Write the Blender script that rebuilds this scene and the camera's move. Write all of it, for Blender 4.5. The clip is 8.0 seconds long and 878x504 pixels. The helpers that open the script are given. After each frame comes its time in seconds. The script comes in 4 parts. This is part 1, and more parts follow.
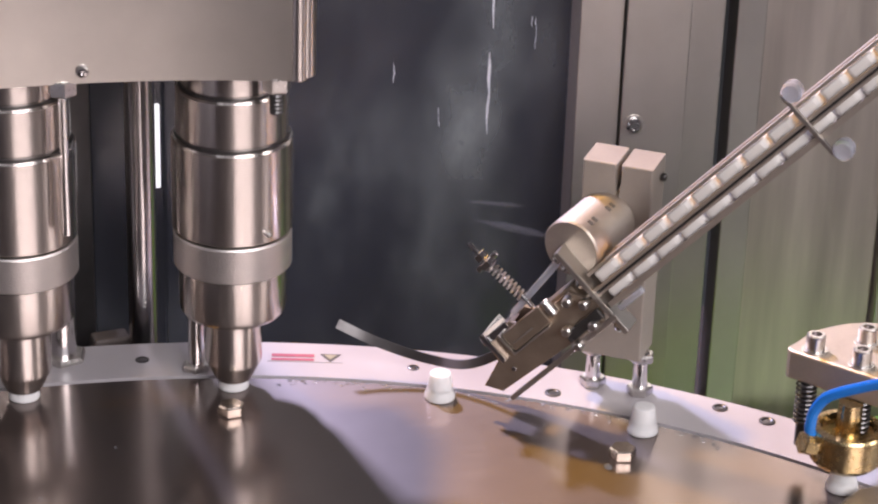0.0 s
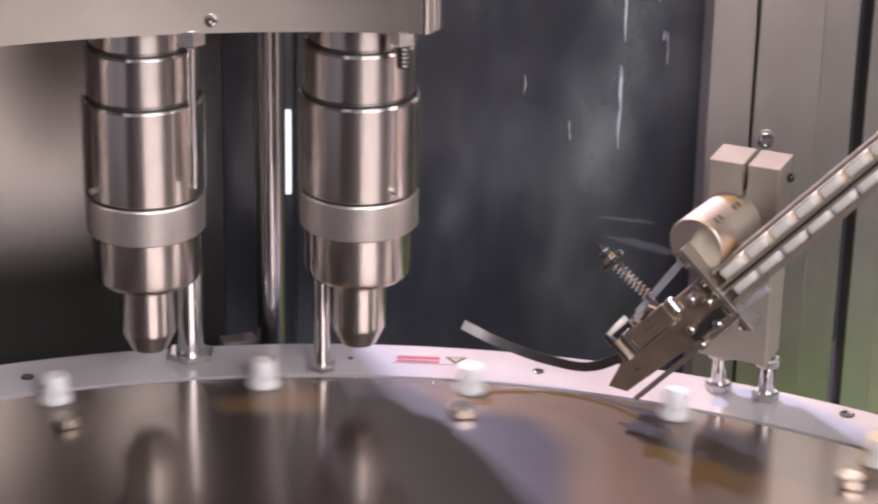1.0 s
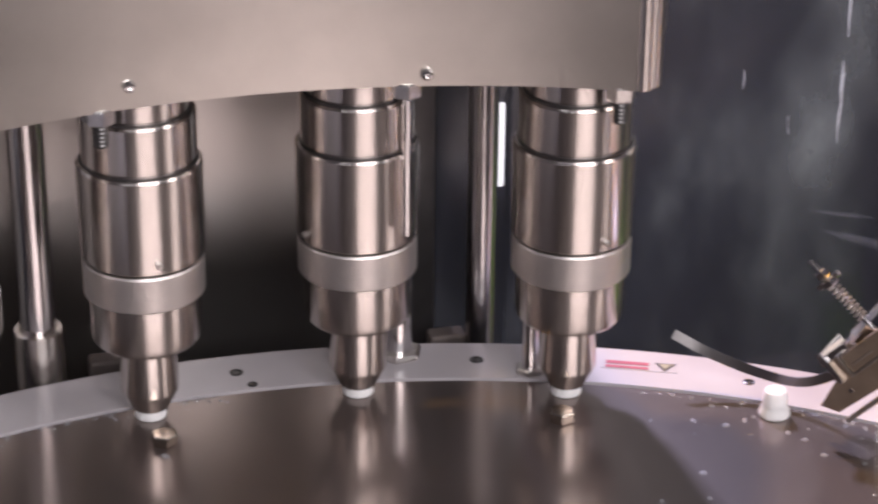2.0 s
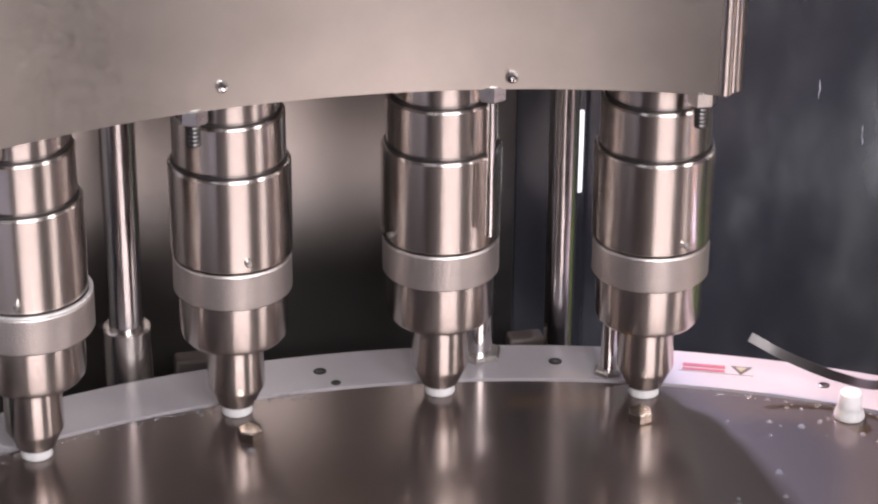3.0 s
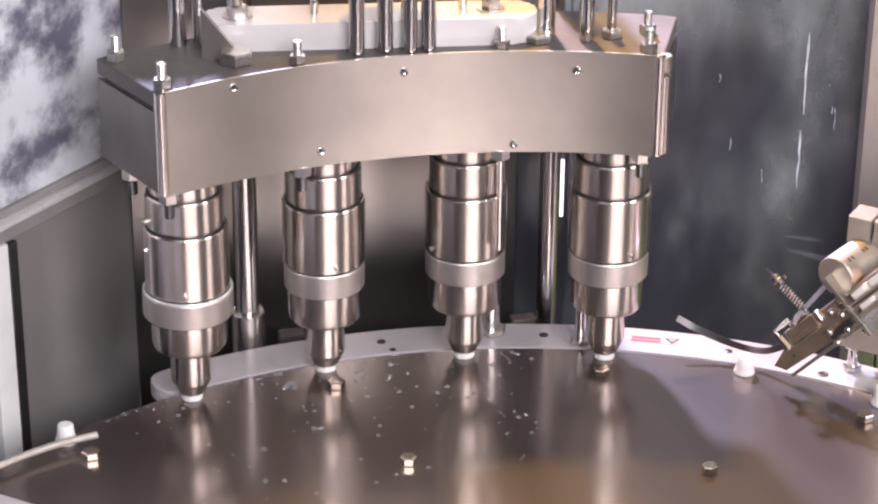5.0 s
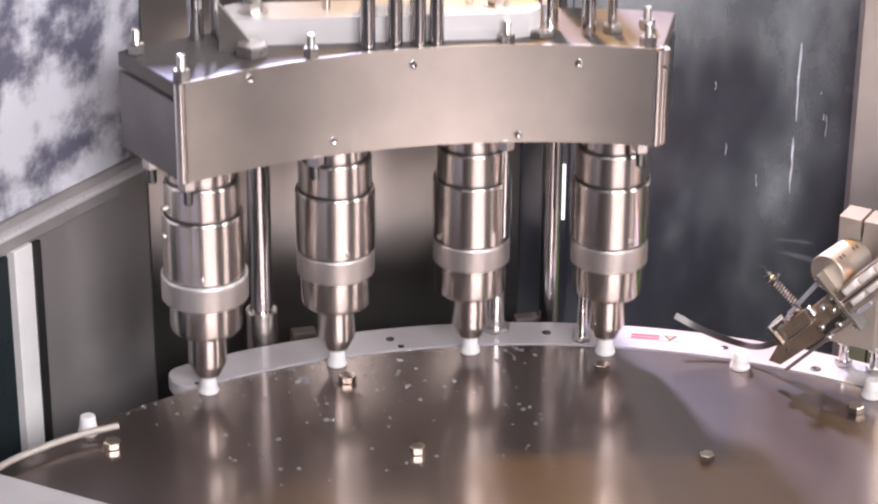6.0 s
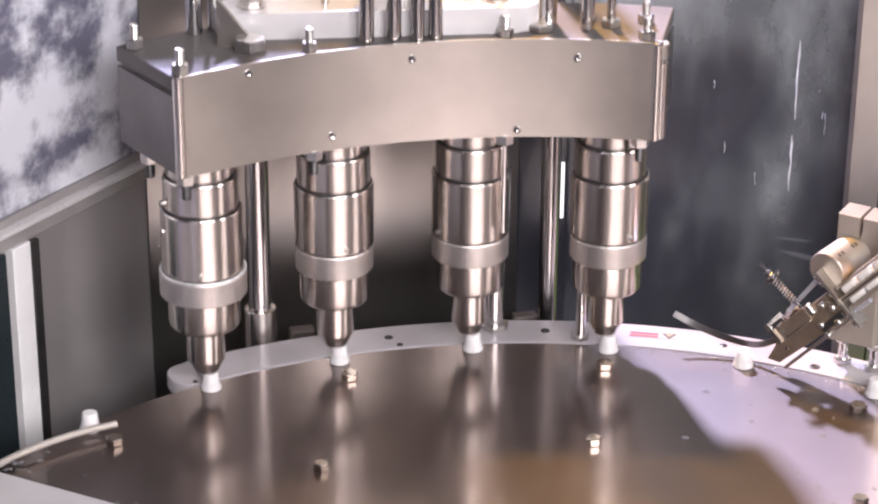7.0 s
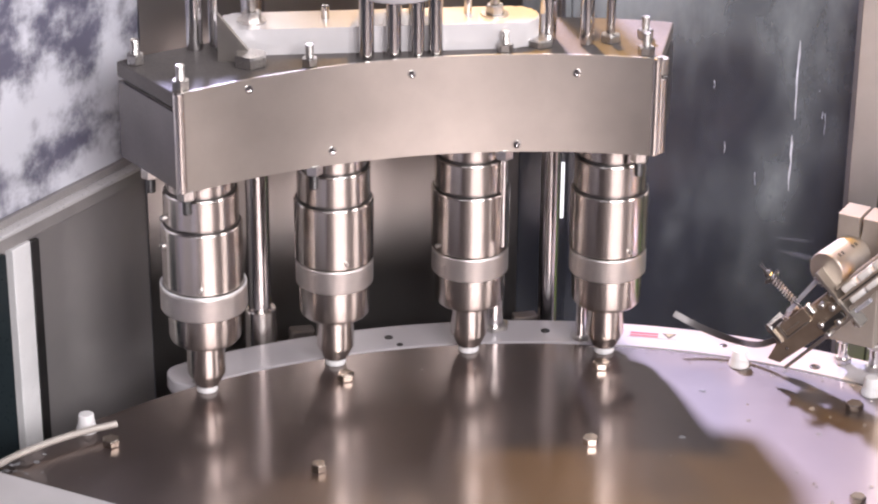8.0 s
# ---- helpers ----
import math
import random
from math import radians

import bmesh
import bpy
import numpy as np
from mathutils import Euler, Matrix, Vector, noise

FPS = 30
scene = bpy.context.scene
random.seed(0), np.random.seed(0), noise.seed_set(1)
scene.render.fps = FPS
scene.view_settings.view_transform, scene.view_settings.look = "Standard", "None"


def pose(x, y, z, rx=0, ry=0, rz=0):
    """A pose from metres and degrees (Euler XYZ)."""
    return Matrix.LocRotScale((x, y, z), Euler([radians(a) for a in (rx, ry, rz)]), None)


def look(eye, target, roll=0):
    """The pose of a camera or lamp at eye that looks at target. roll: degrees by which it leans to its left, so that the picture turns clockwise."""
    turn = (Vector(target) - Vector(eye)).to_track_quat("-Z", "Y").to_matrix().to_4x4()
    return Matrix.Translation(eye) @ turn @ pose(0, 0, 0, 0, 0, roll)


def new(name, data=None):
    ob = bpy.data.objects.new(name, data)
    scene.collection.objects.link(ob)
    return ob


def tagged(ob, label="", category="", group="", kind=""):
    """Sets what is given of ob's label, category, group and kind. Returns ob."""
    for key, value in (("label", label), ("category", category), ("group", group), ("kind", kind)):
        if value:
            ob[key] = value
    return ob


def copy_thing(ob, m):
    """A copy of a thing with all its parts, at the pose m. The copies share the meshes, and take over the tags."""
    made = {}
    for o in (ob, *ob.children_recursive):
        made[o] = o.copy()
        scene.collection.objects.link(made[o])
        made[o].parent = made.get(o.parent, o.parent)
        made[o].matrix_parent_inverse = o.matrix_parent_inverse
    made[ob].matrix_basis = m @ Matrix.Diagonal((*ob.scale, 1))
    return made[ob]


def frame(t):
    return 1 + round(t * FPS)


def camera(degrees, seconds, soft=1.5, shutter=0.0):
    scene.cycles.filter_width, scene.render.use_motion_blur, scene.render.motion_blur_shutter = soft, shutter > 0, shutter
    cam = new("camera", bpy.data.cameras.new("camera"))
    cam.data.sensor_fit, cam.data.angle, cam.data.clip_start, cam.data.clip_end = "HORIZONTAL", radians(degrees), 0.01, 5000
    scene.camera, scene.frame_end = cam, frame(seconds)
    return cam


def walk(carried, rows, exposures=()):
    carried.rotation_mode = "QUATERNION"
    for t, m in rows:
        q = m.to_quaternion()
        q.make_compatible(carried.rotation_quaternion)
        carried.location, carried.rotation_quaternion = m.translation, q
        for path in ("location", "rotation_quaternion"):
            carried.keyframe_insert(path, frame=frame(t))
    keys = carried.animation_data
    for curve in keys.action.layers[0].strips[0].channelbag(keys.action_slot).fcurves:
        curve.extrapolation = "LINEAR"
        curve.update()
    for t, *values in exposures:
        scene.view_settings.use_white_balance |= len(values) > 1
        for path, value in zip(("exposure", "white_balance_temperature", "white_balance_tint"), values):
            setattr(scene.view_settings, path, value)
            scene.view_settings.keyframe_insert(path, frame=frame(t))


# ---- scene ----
# Capping station: a turntable indexes caps under four capping heads that rise and fall.
cam = camera(19.753, 8.0, soft=2.2, shutter=0.4)


def seat(x, y, z, yaw, pitch, roll):
    """Camera pose from a place and yaw, pitch and roll in degrees; yaw 0 looks along +y."""
    a, b = radians(yaw), radians(pitch)
    way = Vector((math.sin(a) * math.cos(b), math.cos(a) * math.cos(b), math.sin(b)))
    return look((x, y, z), Vector((x, y, z)) + way, roll)


walk(cam, [
    (0.00, seat(-0.1937, -0.6368, 0.6132, 23.063, -25.177, 1.886)),
    (0.50, seat(-0.1955, -0.6454, 0.5889, 21.774, -24.061, 1.586)),
    (1.00, seat(-0.1864, -0.6649, 0.5647, 19.099, -22.817, 1.094)),
    (1.50, seat(-0.1905, -0.6561, 0.5680, 16.970, -23.092, 0.871)),
    (2.00, seat(-0.1797, -0.6215, 0.6287, 14.119, -26.188, 0.583)),
    (2.20, seat(-0.1857, -0.6190, 0.6299, 13.283, -26.243, 0.379)),
    (3.30, seat(-0.2161, -0.6911, 0.6186, 12.646, -24.263, 0.307)),
    (3.50, seat(-0.2422, -0.7806, 0.6137, 12.744, -22.509, 0.115)),
    (4.00, seat(-0.3096, -0.9996, 0.7150, 13.245, -22.703, 0.320)),
    (4.50, seat(-0.3243, -1.0927, 0.8469, 12.898, -25.407, 0.476)),
    (4.70, seat(-0.3263, -1.1169, 0.8716, 12.696, -25.788, 0.436)),
    (5.80, seat(-0.3555, -1.2270, 0.9066, 12.754, -25.223, 0.447)),
    (6.20, seat(-0.3610, -1.2294, 0.8945, 12.933, -24.849, 0.438)),
    (8.00, seat(-0.3610, -1.2294, 0.8945, 12.933, -24.849, 0.438)),
], exposures=[(0.0, -0.15), (2.0, -0.18), (3.5, 0.08), (4.0, 0.20), (4.5, 0.30), (8.0, 0.32)])

# ---- light ----
world = bpy.data.worlds.new("world")
scene.world = world
world.use_nodes = True
world.node_tree.nodes["Background"].inputs[0].default_value = (0.60, 0.56, 0.66, 1)
world.node_tree.nodes["Background"].inputs[1].default_value = 0.12


def lamp(name, eye, target, sx, sy, power, colour):
    data = bpy.data.lights.new(name, "AREA")
    data.shape, data.size, data.size_y, data.energy, data.color = "RECTANGLE", sx, sy, power, colour
    ob = new(name, data)
    ob.matrix_world = look(eye, target)
    return ob


LAMPS = (
    ("hall_lamp_cool", (0.10, 1.60, 1.30), (0.2, 0.3, 0), 0.12, 0.12, 54, (0.66, 0.65, 1.0)),
    ("hall_lamp_warm", (0.09, 1.02, 1.46), (0.15, 0.2, 0), 0.10, 0.10, 23, (1.0, 0.54, 0.10)),
    # soft area light standing for the bright hall behind the camera
    ("hall_front_light", (0.34, -2.40, 1.60), (0.0, 0.5, 0.1), 1.80, 0.90, 80, (1.0, 0.95, 0.98)),
    # fill light added to brighten the housing, no known source
    ("side_fill_lamp", (1.90, -0.90, 1.10), (0.1, 0.5, 0.1), 0.50, 1.20, 15, (1.0, 0.95, 0.96)),
)
for row in LAMPS:
    lamp(*row)

# ---- materials ----


def rgb(c):
    return (c[0], c[1], c[2], 1)


def material(name, base, rough=0.4, metal=0.0, vary=0.12, scale=60, stretch=(1, 1, 1), bump=0.05, bump_scale=400, spread=0.12, island=False, **more):
    """A principled surface with colour and gloss varied at two scales and fine relief."""
    m = bpy.data.materials.new(name)
    m.use_nodes = True
    t = m.node_tree
    n, link = t.nodes, t.links.new
    p = n["Principled BSDF"]
    co = n.new("ShaderNodeTexCoord")
    mp = n.new("ShaderNodeMapping")
    mp.inputs["Scale"].default_value = stretch
    link(co.outputs["Object"], mp.inputs["Vector"])
    big = n.new("ShaderNodeTexNoise")
    big.inputs["Scale"].default_value, big.inputs["Detail"].default_value = scale, 4
    fine = n.new("ShaderNodeTexNoise")
    fine.inputs["Scale"].default_value, fine.inputs["Detail"].default_value = bump_scale, 3
    link(mp.outputs[0], big.inputs["Vector"])
    link(mp.outputs[0], fine.inputs["Vector"])
    ramp = n.new("ShaderNodeMapRange")
    ramp.inputs["From Min"].default_value, ramp.inputs["From Max"].default_value = 0.3, 0.7
    ramp.inputs["To Min"].default_value, ramp.inputs["To Max"].default_value = 1 - vary, 1 + vary
    link(big.outputs["Fac"], ramp.inputs["Value"])
    mul = n.new("ShaderNodeMix")
    mul.data_type, mul.blend_type = "RGBA", "MULTIPLY"
    mul.inputs[0].default_value = 1
    mul.inputs[6].default_value = rgb(base)
    link(ramp.outputs[0], mul.inputs[7])
    link(mul.outputs[2], p.inputs["Base Color"])
    rr = n.new("ShaderNodeMapRange")
    rr.inputs["From Min"].default_value, rr.inputs["From Max"].default_value = 0.3, 0.7
    rr.inputs["To Min"].default_value, rr.inputs["To Max"].default_value = rough * (1 - spread), rough * (1 + spread)
    link(fine.outputs["Fac"], rr.inputs["Value"])
    link(rr.outputs[0], p.inputs["Roughness"])
    p.inputs["Metallic"].default_value = metal
    if bump:
        b = n.new("ShaderNodeBump")
        b.inputs["Strength"].default_value, b.inputs["Distance"].default_value = bump, 0.0006
        link(fine.outputs["Fac"], b.inputs["Height"])
        link(b.outputs[0], p.inputs["Normal"])
    for key, value in more.items():
        p.inputs[key.replace("_", " ")].default_value = value
    return m


def turned(m, amount):
    """Circular turning marks: gloss drawn out along the axis."""
    n = m.node_tree.nodes
    g = n.new("ShaderNodeTangent")
    g.direction_type, g.axis = "RADIAL", "Z"
    n["Principled BSDF"].inputs["Anisotropic"].default_value = amount
    n["Principled BSDF"].inputs["Anisotropic Rotation"].default_value = 0.25
    m.node_tree.links.new(g.outputs[0], n["Principled BSDF"].inputs["Tangent"])


STEEL = material("turned_stainless", (0.69, 0.635, 0.60), 0.25, 1, 0.04, 12, (1, 1, 1), 0.0, 25, 0.05)
turned(STEEL, 0.85)
COLLAR = material("knurled_collar", (0.74, 0.69, 0.665), 0.46, 1, 0.06, 60, (1, 1, 1), 0.3, 900)
SHEET = material("brushed_stainless_sheet", (0.58, 0.545, 0.505), 0.38, 1, 0.15, 11, (1, 1, 1), 0.05, 300)
BACKSHEET = material("polished_stainless_panel", (0.42, 0.395, 0.375), 0.32, 1, 0.10, 6, (1, 1, 1), 0.0, 30, 0.015)
BRIGHTBAR = material("bright_stainless_bar", (0.86, 0.84, 0.84), 0.3, 0.4, 0.05, 30, (1, 1, 1), 0.0)
# upright tone bands painted in for the reflections on the door
DOORSHEET = material("door_sheet_reflection_bands", (0.60, 0.53, 0.48), 0.40, 1, 0.28, 7, (6, 6, 0.5), 0.0, 40)
MATTSHEET = material("satin_stainless_sheet", (0.43, 0.405, 0.40), 0.45, 0.6, 0.08, 8, (1, 1, 1), 0.0, 60)
CHROME = material("chrome", (0.66, 0.64, 0.64), 0.10, 1, 0.04, 40, (1, 1, 1), 0.02, 200)
COLUMN = material("ground_steel_column", (0.58, 0.55, 0.55), 0.2, 1, 0.04, 30, (1, 1, 1), 0.0, 40, 0.08)
turned(COLUMN, 0.6)
NUTSTEEL = material("zinc_plated_nut", (0.60, 0.575, 0.555), 0.30, 1, 0.1, 200, (1, 1, 1), 0.1, 800)
# warm lamp's golden reflection put into this nut's colour
NUTGOLD = material("nut_gold_reflection", (0.62, 0.50, 0.30), 0.28, 1, 0.1, 200, (1, 1, 1), 0.1, 800)
DARKSTEEL = material("dark_steel", (0.10, 0.095, 0.095), 0.35, 0.8, 0.15, 50)
BRONZE = material("dark_bronzed_steel", (0.40, 0.32, 0.25), 0.42, 0.85, 0.18, 60, (1, 1, 1), 0.03, 500)
BOLTBROWN = material("brown_zinc_bolt", (0.62, 0.55, 0.48), 0.22, 1, 0.12, 200, (1, 1, 1), 0.08, 700)
ALUMINIUM = material("anodised_aluminium", (0.60, 0.535, 0.47), 0.54, 1, 0.05, 80, (1, 1, 1), 0.12, 900)
SPRINGSTEEL = material("dull_spring_steel", (0.17, 0.16, 0.16), 0.40, 1, 0.1, 60)
BRASS = material("brass_fitting", (0.62, 0.48, 0.26), 0.26, 1, 0.1, 120)
WHITECAP = material("white_plastic_cap", (0.90, 0.88, 0.88), 0.38, 0, 0.03, 200, (1, 1, 1), 0.05, 700, Subsurface_Weight=0.5, Subsurface_Scale=0.006, Subsurface_Radius=(1.0, 0.95, 0.95))
RINGWHITE = material("white_plastic_plate", (0.49, 0.46, 0.48), 0.34, 0, 0.06, 22, (1, 1, 1), 0.06, 500)
CLAMP = material("beadblasted_clamp", (0.36, 0.315, 0.275), 0.62, 0.25, 0.08, 40, (1, 1, 1), 0.1, 900)
CHUTECAP = material("cream_plastic_cap", (0.90, 0.86, 0.82), 0.5, 0, 0.05, 90, (1, 1, 1), 0.04, 700)
PALEPLATE = material("pale_satin_plate", (0.76, 0.74, 0.75), 0.35, 0.2, 0.06, 25, (1, 1, 1), 0.04, 500)
# stainless post whose bright reflection is put in as plain white
POSTGLARE = material("post_bright_reflection", (0.86, 0.85, 0.85), 0.3, 0, 0.05, 30)
ROD = material("satin_guide_rod", (0.72, 0.66, 0.60), 0.4, 0.6, 0.08, 90)
# dark reflection on the housing ends, put into a colour
ENDSHADE = material("end_face_dark_reflection", (0.20, 0.185, 0.185), 0.38, 0.9, 0.12, 20, (1, 1, 1), 0.05, 400)
RAILSTEEL = material("dull_rail_steel", (0.40, 0.375, 0.37), 0.34, 0.35, 0.12, 25, (1, 1, 1), 0.05, 300)
FOOTBROWN = material("brown_cast_foot", (0.15, 0.125, 0.115), 0.55, 0.3, 0.15, 60)
DARKPANE = material("dark_teal_pane", (0.018, 0.026, 0.030), 0.3, 0, 0.2, 9, (1, 1, 1), 0.0)
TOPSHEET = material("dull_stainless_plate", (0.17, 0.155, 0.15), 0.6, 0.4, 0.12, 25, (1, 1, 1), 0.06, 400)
CREAM = material("cream_plate", (0.64, 0.61, 0.62), 0.4, 0, 0.06, 22)
RED = material("red_print", (0.42, 0.09, 0.13), 0.5, 0, 0.1, 200)
INK = material("dark_print", (0.10, 0.09, 0.08), 0.5, 0, 0.1, 200)
YELLOWINK = material("dull_yellow_print", (0.36, 0.33, 0.22), 0.5, 0, 0.1, 200)
BLUE = material("blue_air_hose", (0.02, 0.22, 0.75), 0.22, 0, 0.08, 60)
GREEN = material("green_reflector_paint", (0.20, 0.40, 0.07), 0.5, 0, 0.15, 12)
DECKGREY = material("dark_grey_deck", (0.045, 0.042, 0.045), 0.5, 0, 0.15, 12)
CLEAR = material("clear_acrylic_knob", (0.75, 0.75, 0.82), 0.12, 0, 0.05, 60, (1, 1, 1), 0, 400, Transmission_Weight=0.7)
WALLPAINT = material("hall_wall_paint", (0.48, 0.45, 0.46), 0.7, 0, 0.1, 1.5)
FLOORPAINT = material("hall_floor_paint", (0.09, 0.105, 0.11), 0.4, 0, 0.15, 2)
CEILPAINT = material("hall_ceiling_paint", (0.30, 0.28, 0.29), 0.8, 0, 0.1, 1.5)


def clouded(name, dark, light, scale, low, high, rough, stretch=(1, 1, 1), metal=0.0, coat=0.6, sheen=0.0, clear=0.0):
    """Glossy dark sheet with cloudy patches and sheen painted in its colour, partly see-through."""
    m = material(name, dark, rough, metal, 0.2, 7, stretch, 0.02, 120)
    t = m.node_tree
    n, link = t.nodes, t.links.new
    p = n["Principled BSDF"]
    src = p.inputs["Base Color"].links[0].from_socket
    co = n.new("ShaderNodeTexCoord")
    mp = n.new("ShaderNodeMapping")
    mp.inputs["Scale"].default_value = stretch
    link(co.outputs["Object"], mp.inputs["Vector"])
    c = n.new("ShaderNodeTexNoise")
    c.inputs["Scale"].default_value, c.inputs["Detail"].default_value, c.inputs["Roughness"].default_value = scale, 6, 0.6
    link(mp.outputs[0], c.inputs["Vector"])
    r = n.new("ShaderNodeMapRange")
    r.interpolation_type = "SMOOTHSTEP"
    r.inputs["From Min"].default_value, r.inputs["From Max"].default_value = low, high
    x = n.new("ShaderNodeMix")
    x.data_type = "RGBA"
    # reflected sheen painted into the colour, stronger or weaker with height
    coords = n.new("ShaderNodeSeparateXYZ")
    link(co.outputs["Object"], coords.inputs[0])
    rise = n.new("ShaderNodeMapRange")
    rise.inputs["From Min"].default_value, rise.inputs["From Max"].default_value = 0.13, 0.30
    rise.inputs["To Min"].default_value, rise.inputs["To Max"].default_value = 0.0, sheen
    link(coords.outputs["Z"], rise.inputs["Value"])
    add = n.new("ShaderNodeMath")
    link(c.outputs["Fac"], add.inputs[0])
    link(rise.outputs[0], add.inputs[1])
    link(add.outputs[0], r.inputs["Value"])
    link(r.outputs[0], x.inputs[0])
    link(src, x.inputs[6])
    x.inputs[7].default_value = rgb(light)
    link(x.outputs[2], p.inputs["Base Color"])
    p.inputs["Coat Weight"].default_value, p.inputs["Coat Roughness"].default_value = coat, 0.12
    if clear:
        see = n.new("ShaderNodeBsdfTransparent")
        see.inputs[0].default_value = (0.92, 0.94, 0.92, 1)
        mix = n.new("ShaderNodeMixShader")
        mix.inputs[0].default_value = clear
        link(p.outputs[0], mix.inputs[1])
        link(see.outputs[0], mix.inputs[2])
        link(mix.outputs[0], n["Material Output"].inputs["Surface"])
    return m


GLASS = clouded("dark_tinted_guard_sheet", (0.034, 0.035, 0.048), (0.40, 0.425, 0.44), 9, 0.46, 1.0, 0.3, (1, 1, 0.5), sheen=0.38, clear=0.36)
# the window's blue-white clouds are reflections painted into its colour
WINDOW = clouded("window_painted_reflections", (0.17, 0.165, 0.23), (0.80, 0.81, 0.88), 13, 0.40, 0.57, 0.22, (1, 1, 1), sheen=-0.05)
SMEAR = material("faint_smear", (0.66, 0.66, 0.74), 0.5, 0, 0.3, 60, (1, 1, 1), 0, 400, Alpha=0.07)
STREAK = material("dried_water_streak", (0.62, 0.62, 0.68), 0.5, 0, 0.2, 90)


def disc_metal():
    """Stainless sheet brushed along one line, so its gloss turns with the table."""
    m = bpy.data.materials.new("brushed_turntable_steel")
    m.use_nodes = True
    t = m.node_tree
    n, link = t.nodes, t.links.new
    p = n["Principled BSDF"]
    co = n.new("ShaderNodeTexCoord")
    mp = n.new("ShaderNodeMapping")
    mp.inputs["Rotation"].default_value = (0, 0, radians(GRAIN))
    mp.inputs["Scale"].default_value = (4, 160, 1)
    link(co.outputs["Object"], mp.inputs["Vector"])
    g = n.new("ShaderNodeTexNoise")
    g.inputs["Scale"].default_value, g.inputs["Detail"].default_value = 6, 4
    link(mp.outputs[0], g.inputs["Vector"])
    cl = n.new("ShaderNodeTexNoise")
    cl.inputs["Scale"].default_value, cl.inputs["Detail"].default_value = 7, 5
    link(co.outputs["Object"], cl.inputs["Vector"])
    r = n.new("ShaderNodeMapRange")
    r.inputs["From Min"].default_value, r.inputs["From Max"].default_value = 0.3, 0.7
    r.inputs["To Min"].default_value, r.inputs["To Max"].default_value = 0.9, 1.08
    link(cl.outputs["Fac"], r.inputs["Value"])
    mul = n.new("ShaderNodeMix")
    mul.data_type, mul.blend_type = "RGBA", "MULTIPLY"
    mul.inputs[0].default_value = 1
    mul.inputs[6].default_value = (0.276, 0.234, 0.220, 1)
    link(r.outputs[0], mul.inputs[7])
    link(mul.outputs[2], p.inputs["Base Color"])
    p.inputs["Metallic"].default_value = 1
    rr = n.new("ShaderNodeMapRange")
    rr.inputs["To Min"].default_value, rr.inputs["To Max"].default_value = 0.30, 0.44
    link(g.outputs["Fac"], rr.inputs["Value"])
    link(rr.outputs[0], p.inputs["Roughness"])
    p.inputs["Anisotropic"].default_value = 0.74
    vt = n.new("ShaderNodeVectorTransform")
    vt.vector_type, vt.convert_from, vt.convert_to = "VECTOR", "OBJECT", "WORLD"
    vt.inputs[0].default_value = (math.cos(radians(GRAIN + 90)), math.sin(radians(GRAIN + 90)), 0)
    link(vt.outputs[0], p.inputs["Tangent"])
    s = n.new("ShaderNodeBsdfPrincipled")
    s.inputs["Metallic"].default_value, s.inputs["Roughness"].default_value = 1, 0.16
    link(mul.outputs[2], s.inputs["Base Color"])
    mix = n.new("ShaderNodeMixShader")
    mix.inputs[0].default_value = 0.52
    link(p.outputs[0], mix.inputs[1])
    link(s.outputs[0], mix.inputs[2])
    # fine cross scratches: a wide even gloss in every direction
    w = n.new("ShaderNodeBsdfPrincipled")
    w.inputs["Metallic"].default_value, w.inputs["Roughness"].default_value = 1, 0.46
    link(mul.outputs[2], w.inputs["Base Color"])
    both = n.new("ShaderNodeMixShader")
    both.inputs[0].default_value = 0.20
    link(mix.outputs[0], both.inputs[1])
    link(w.outputs[0], both.inputs[2])
    link(both.outputs[0], n["Material Output"].inputs["Surface"])
    return m


GRAIN = 125.0
DISC = disc_metal()


def glow(name, colour, strength):
    m = bpy.data.materials.new(name)
    m.use_nodes = True
    p = m.node_tree.nodes["Principled BSDF"]
    p.inputs["Base Color"].default_value = (0.8, 0.8, 0.8, 1)
    p.inputs["Emission Color"].default_value = rgb(colour)
    p.inputs["Emission Strength"].default_value = strength
    return m


BARGLOW = glow("added_bar_glow", (0.95, 0.95, 1.0), 6)
REFLECTGLOW = glow("bright_reflection", (0.95, 0.94, 1.0), 1.1)

# ---- mesh helpers ----


def part(name, bm, mat, parent=None, label="", smooth=True, m=None):
    me = bpy.data.meshes.new(name)
    bmesh.ops.recalc_face_normals(bm, faces=bm.faces)
    bm.to_mesh(me)
    bm.free()
    me.materials.append(mat)
    if smooth:
        me.shade_smooth()
        me.set_sharp_from_angle(angle=radians(20))
    ob = new(name, me)
    if parent is not None:
        ob.parent = parent
    if m is not None:
        ob.matrix_basis = m
    if label:
        ob["label"] = label
    return ob


def lathe(profile, seg=48, closed=False):
    """Turns (radius, height) pairs round z."""
    bm = bmesh.new()
    rings = []
    for r, z in profile:
        if r < 1e-6:
            rings.append([bm.verts.new((0, 0, z))])
        else:
            rings.append([bm.verts.new((r * math.cos(2 * math.pi * i / seg), r * math.sin(2 * math.pi * i / seg), z)) for i in range(seg)])
    for a, b in zip(rings, rings[1:] + (rings[:1] if closed else [])):
        for i in range(seg):
            j = (i + 1) % seg
            q = [a[i % len(a)], a[j % len(a)], b[j % len(b)], b[i % len(b)]]
            u = []
            for v in q:
                if v not in u:
                    u.append(v)
            if len(u) > 2:
                bm.faces.new(u)
    return bm


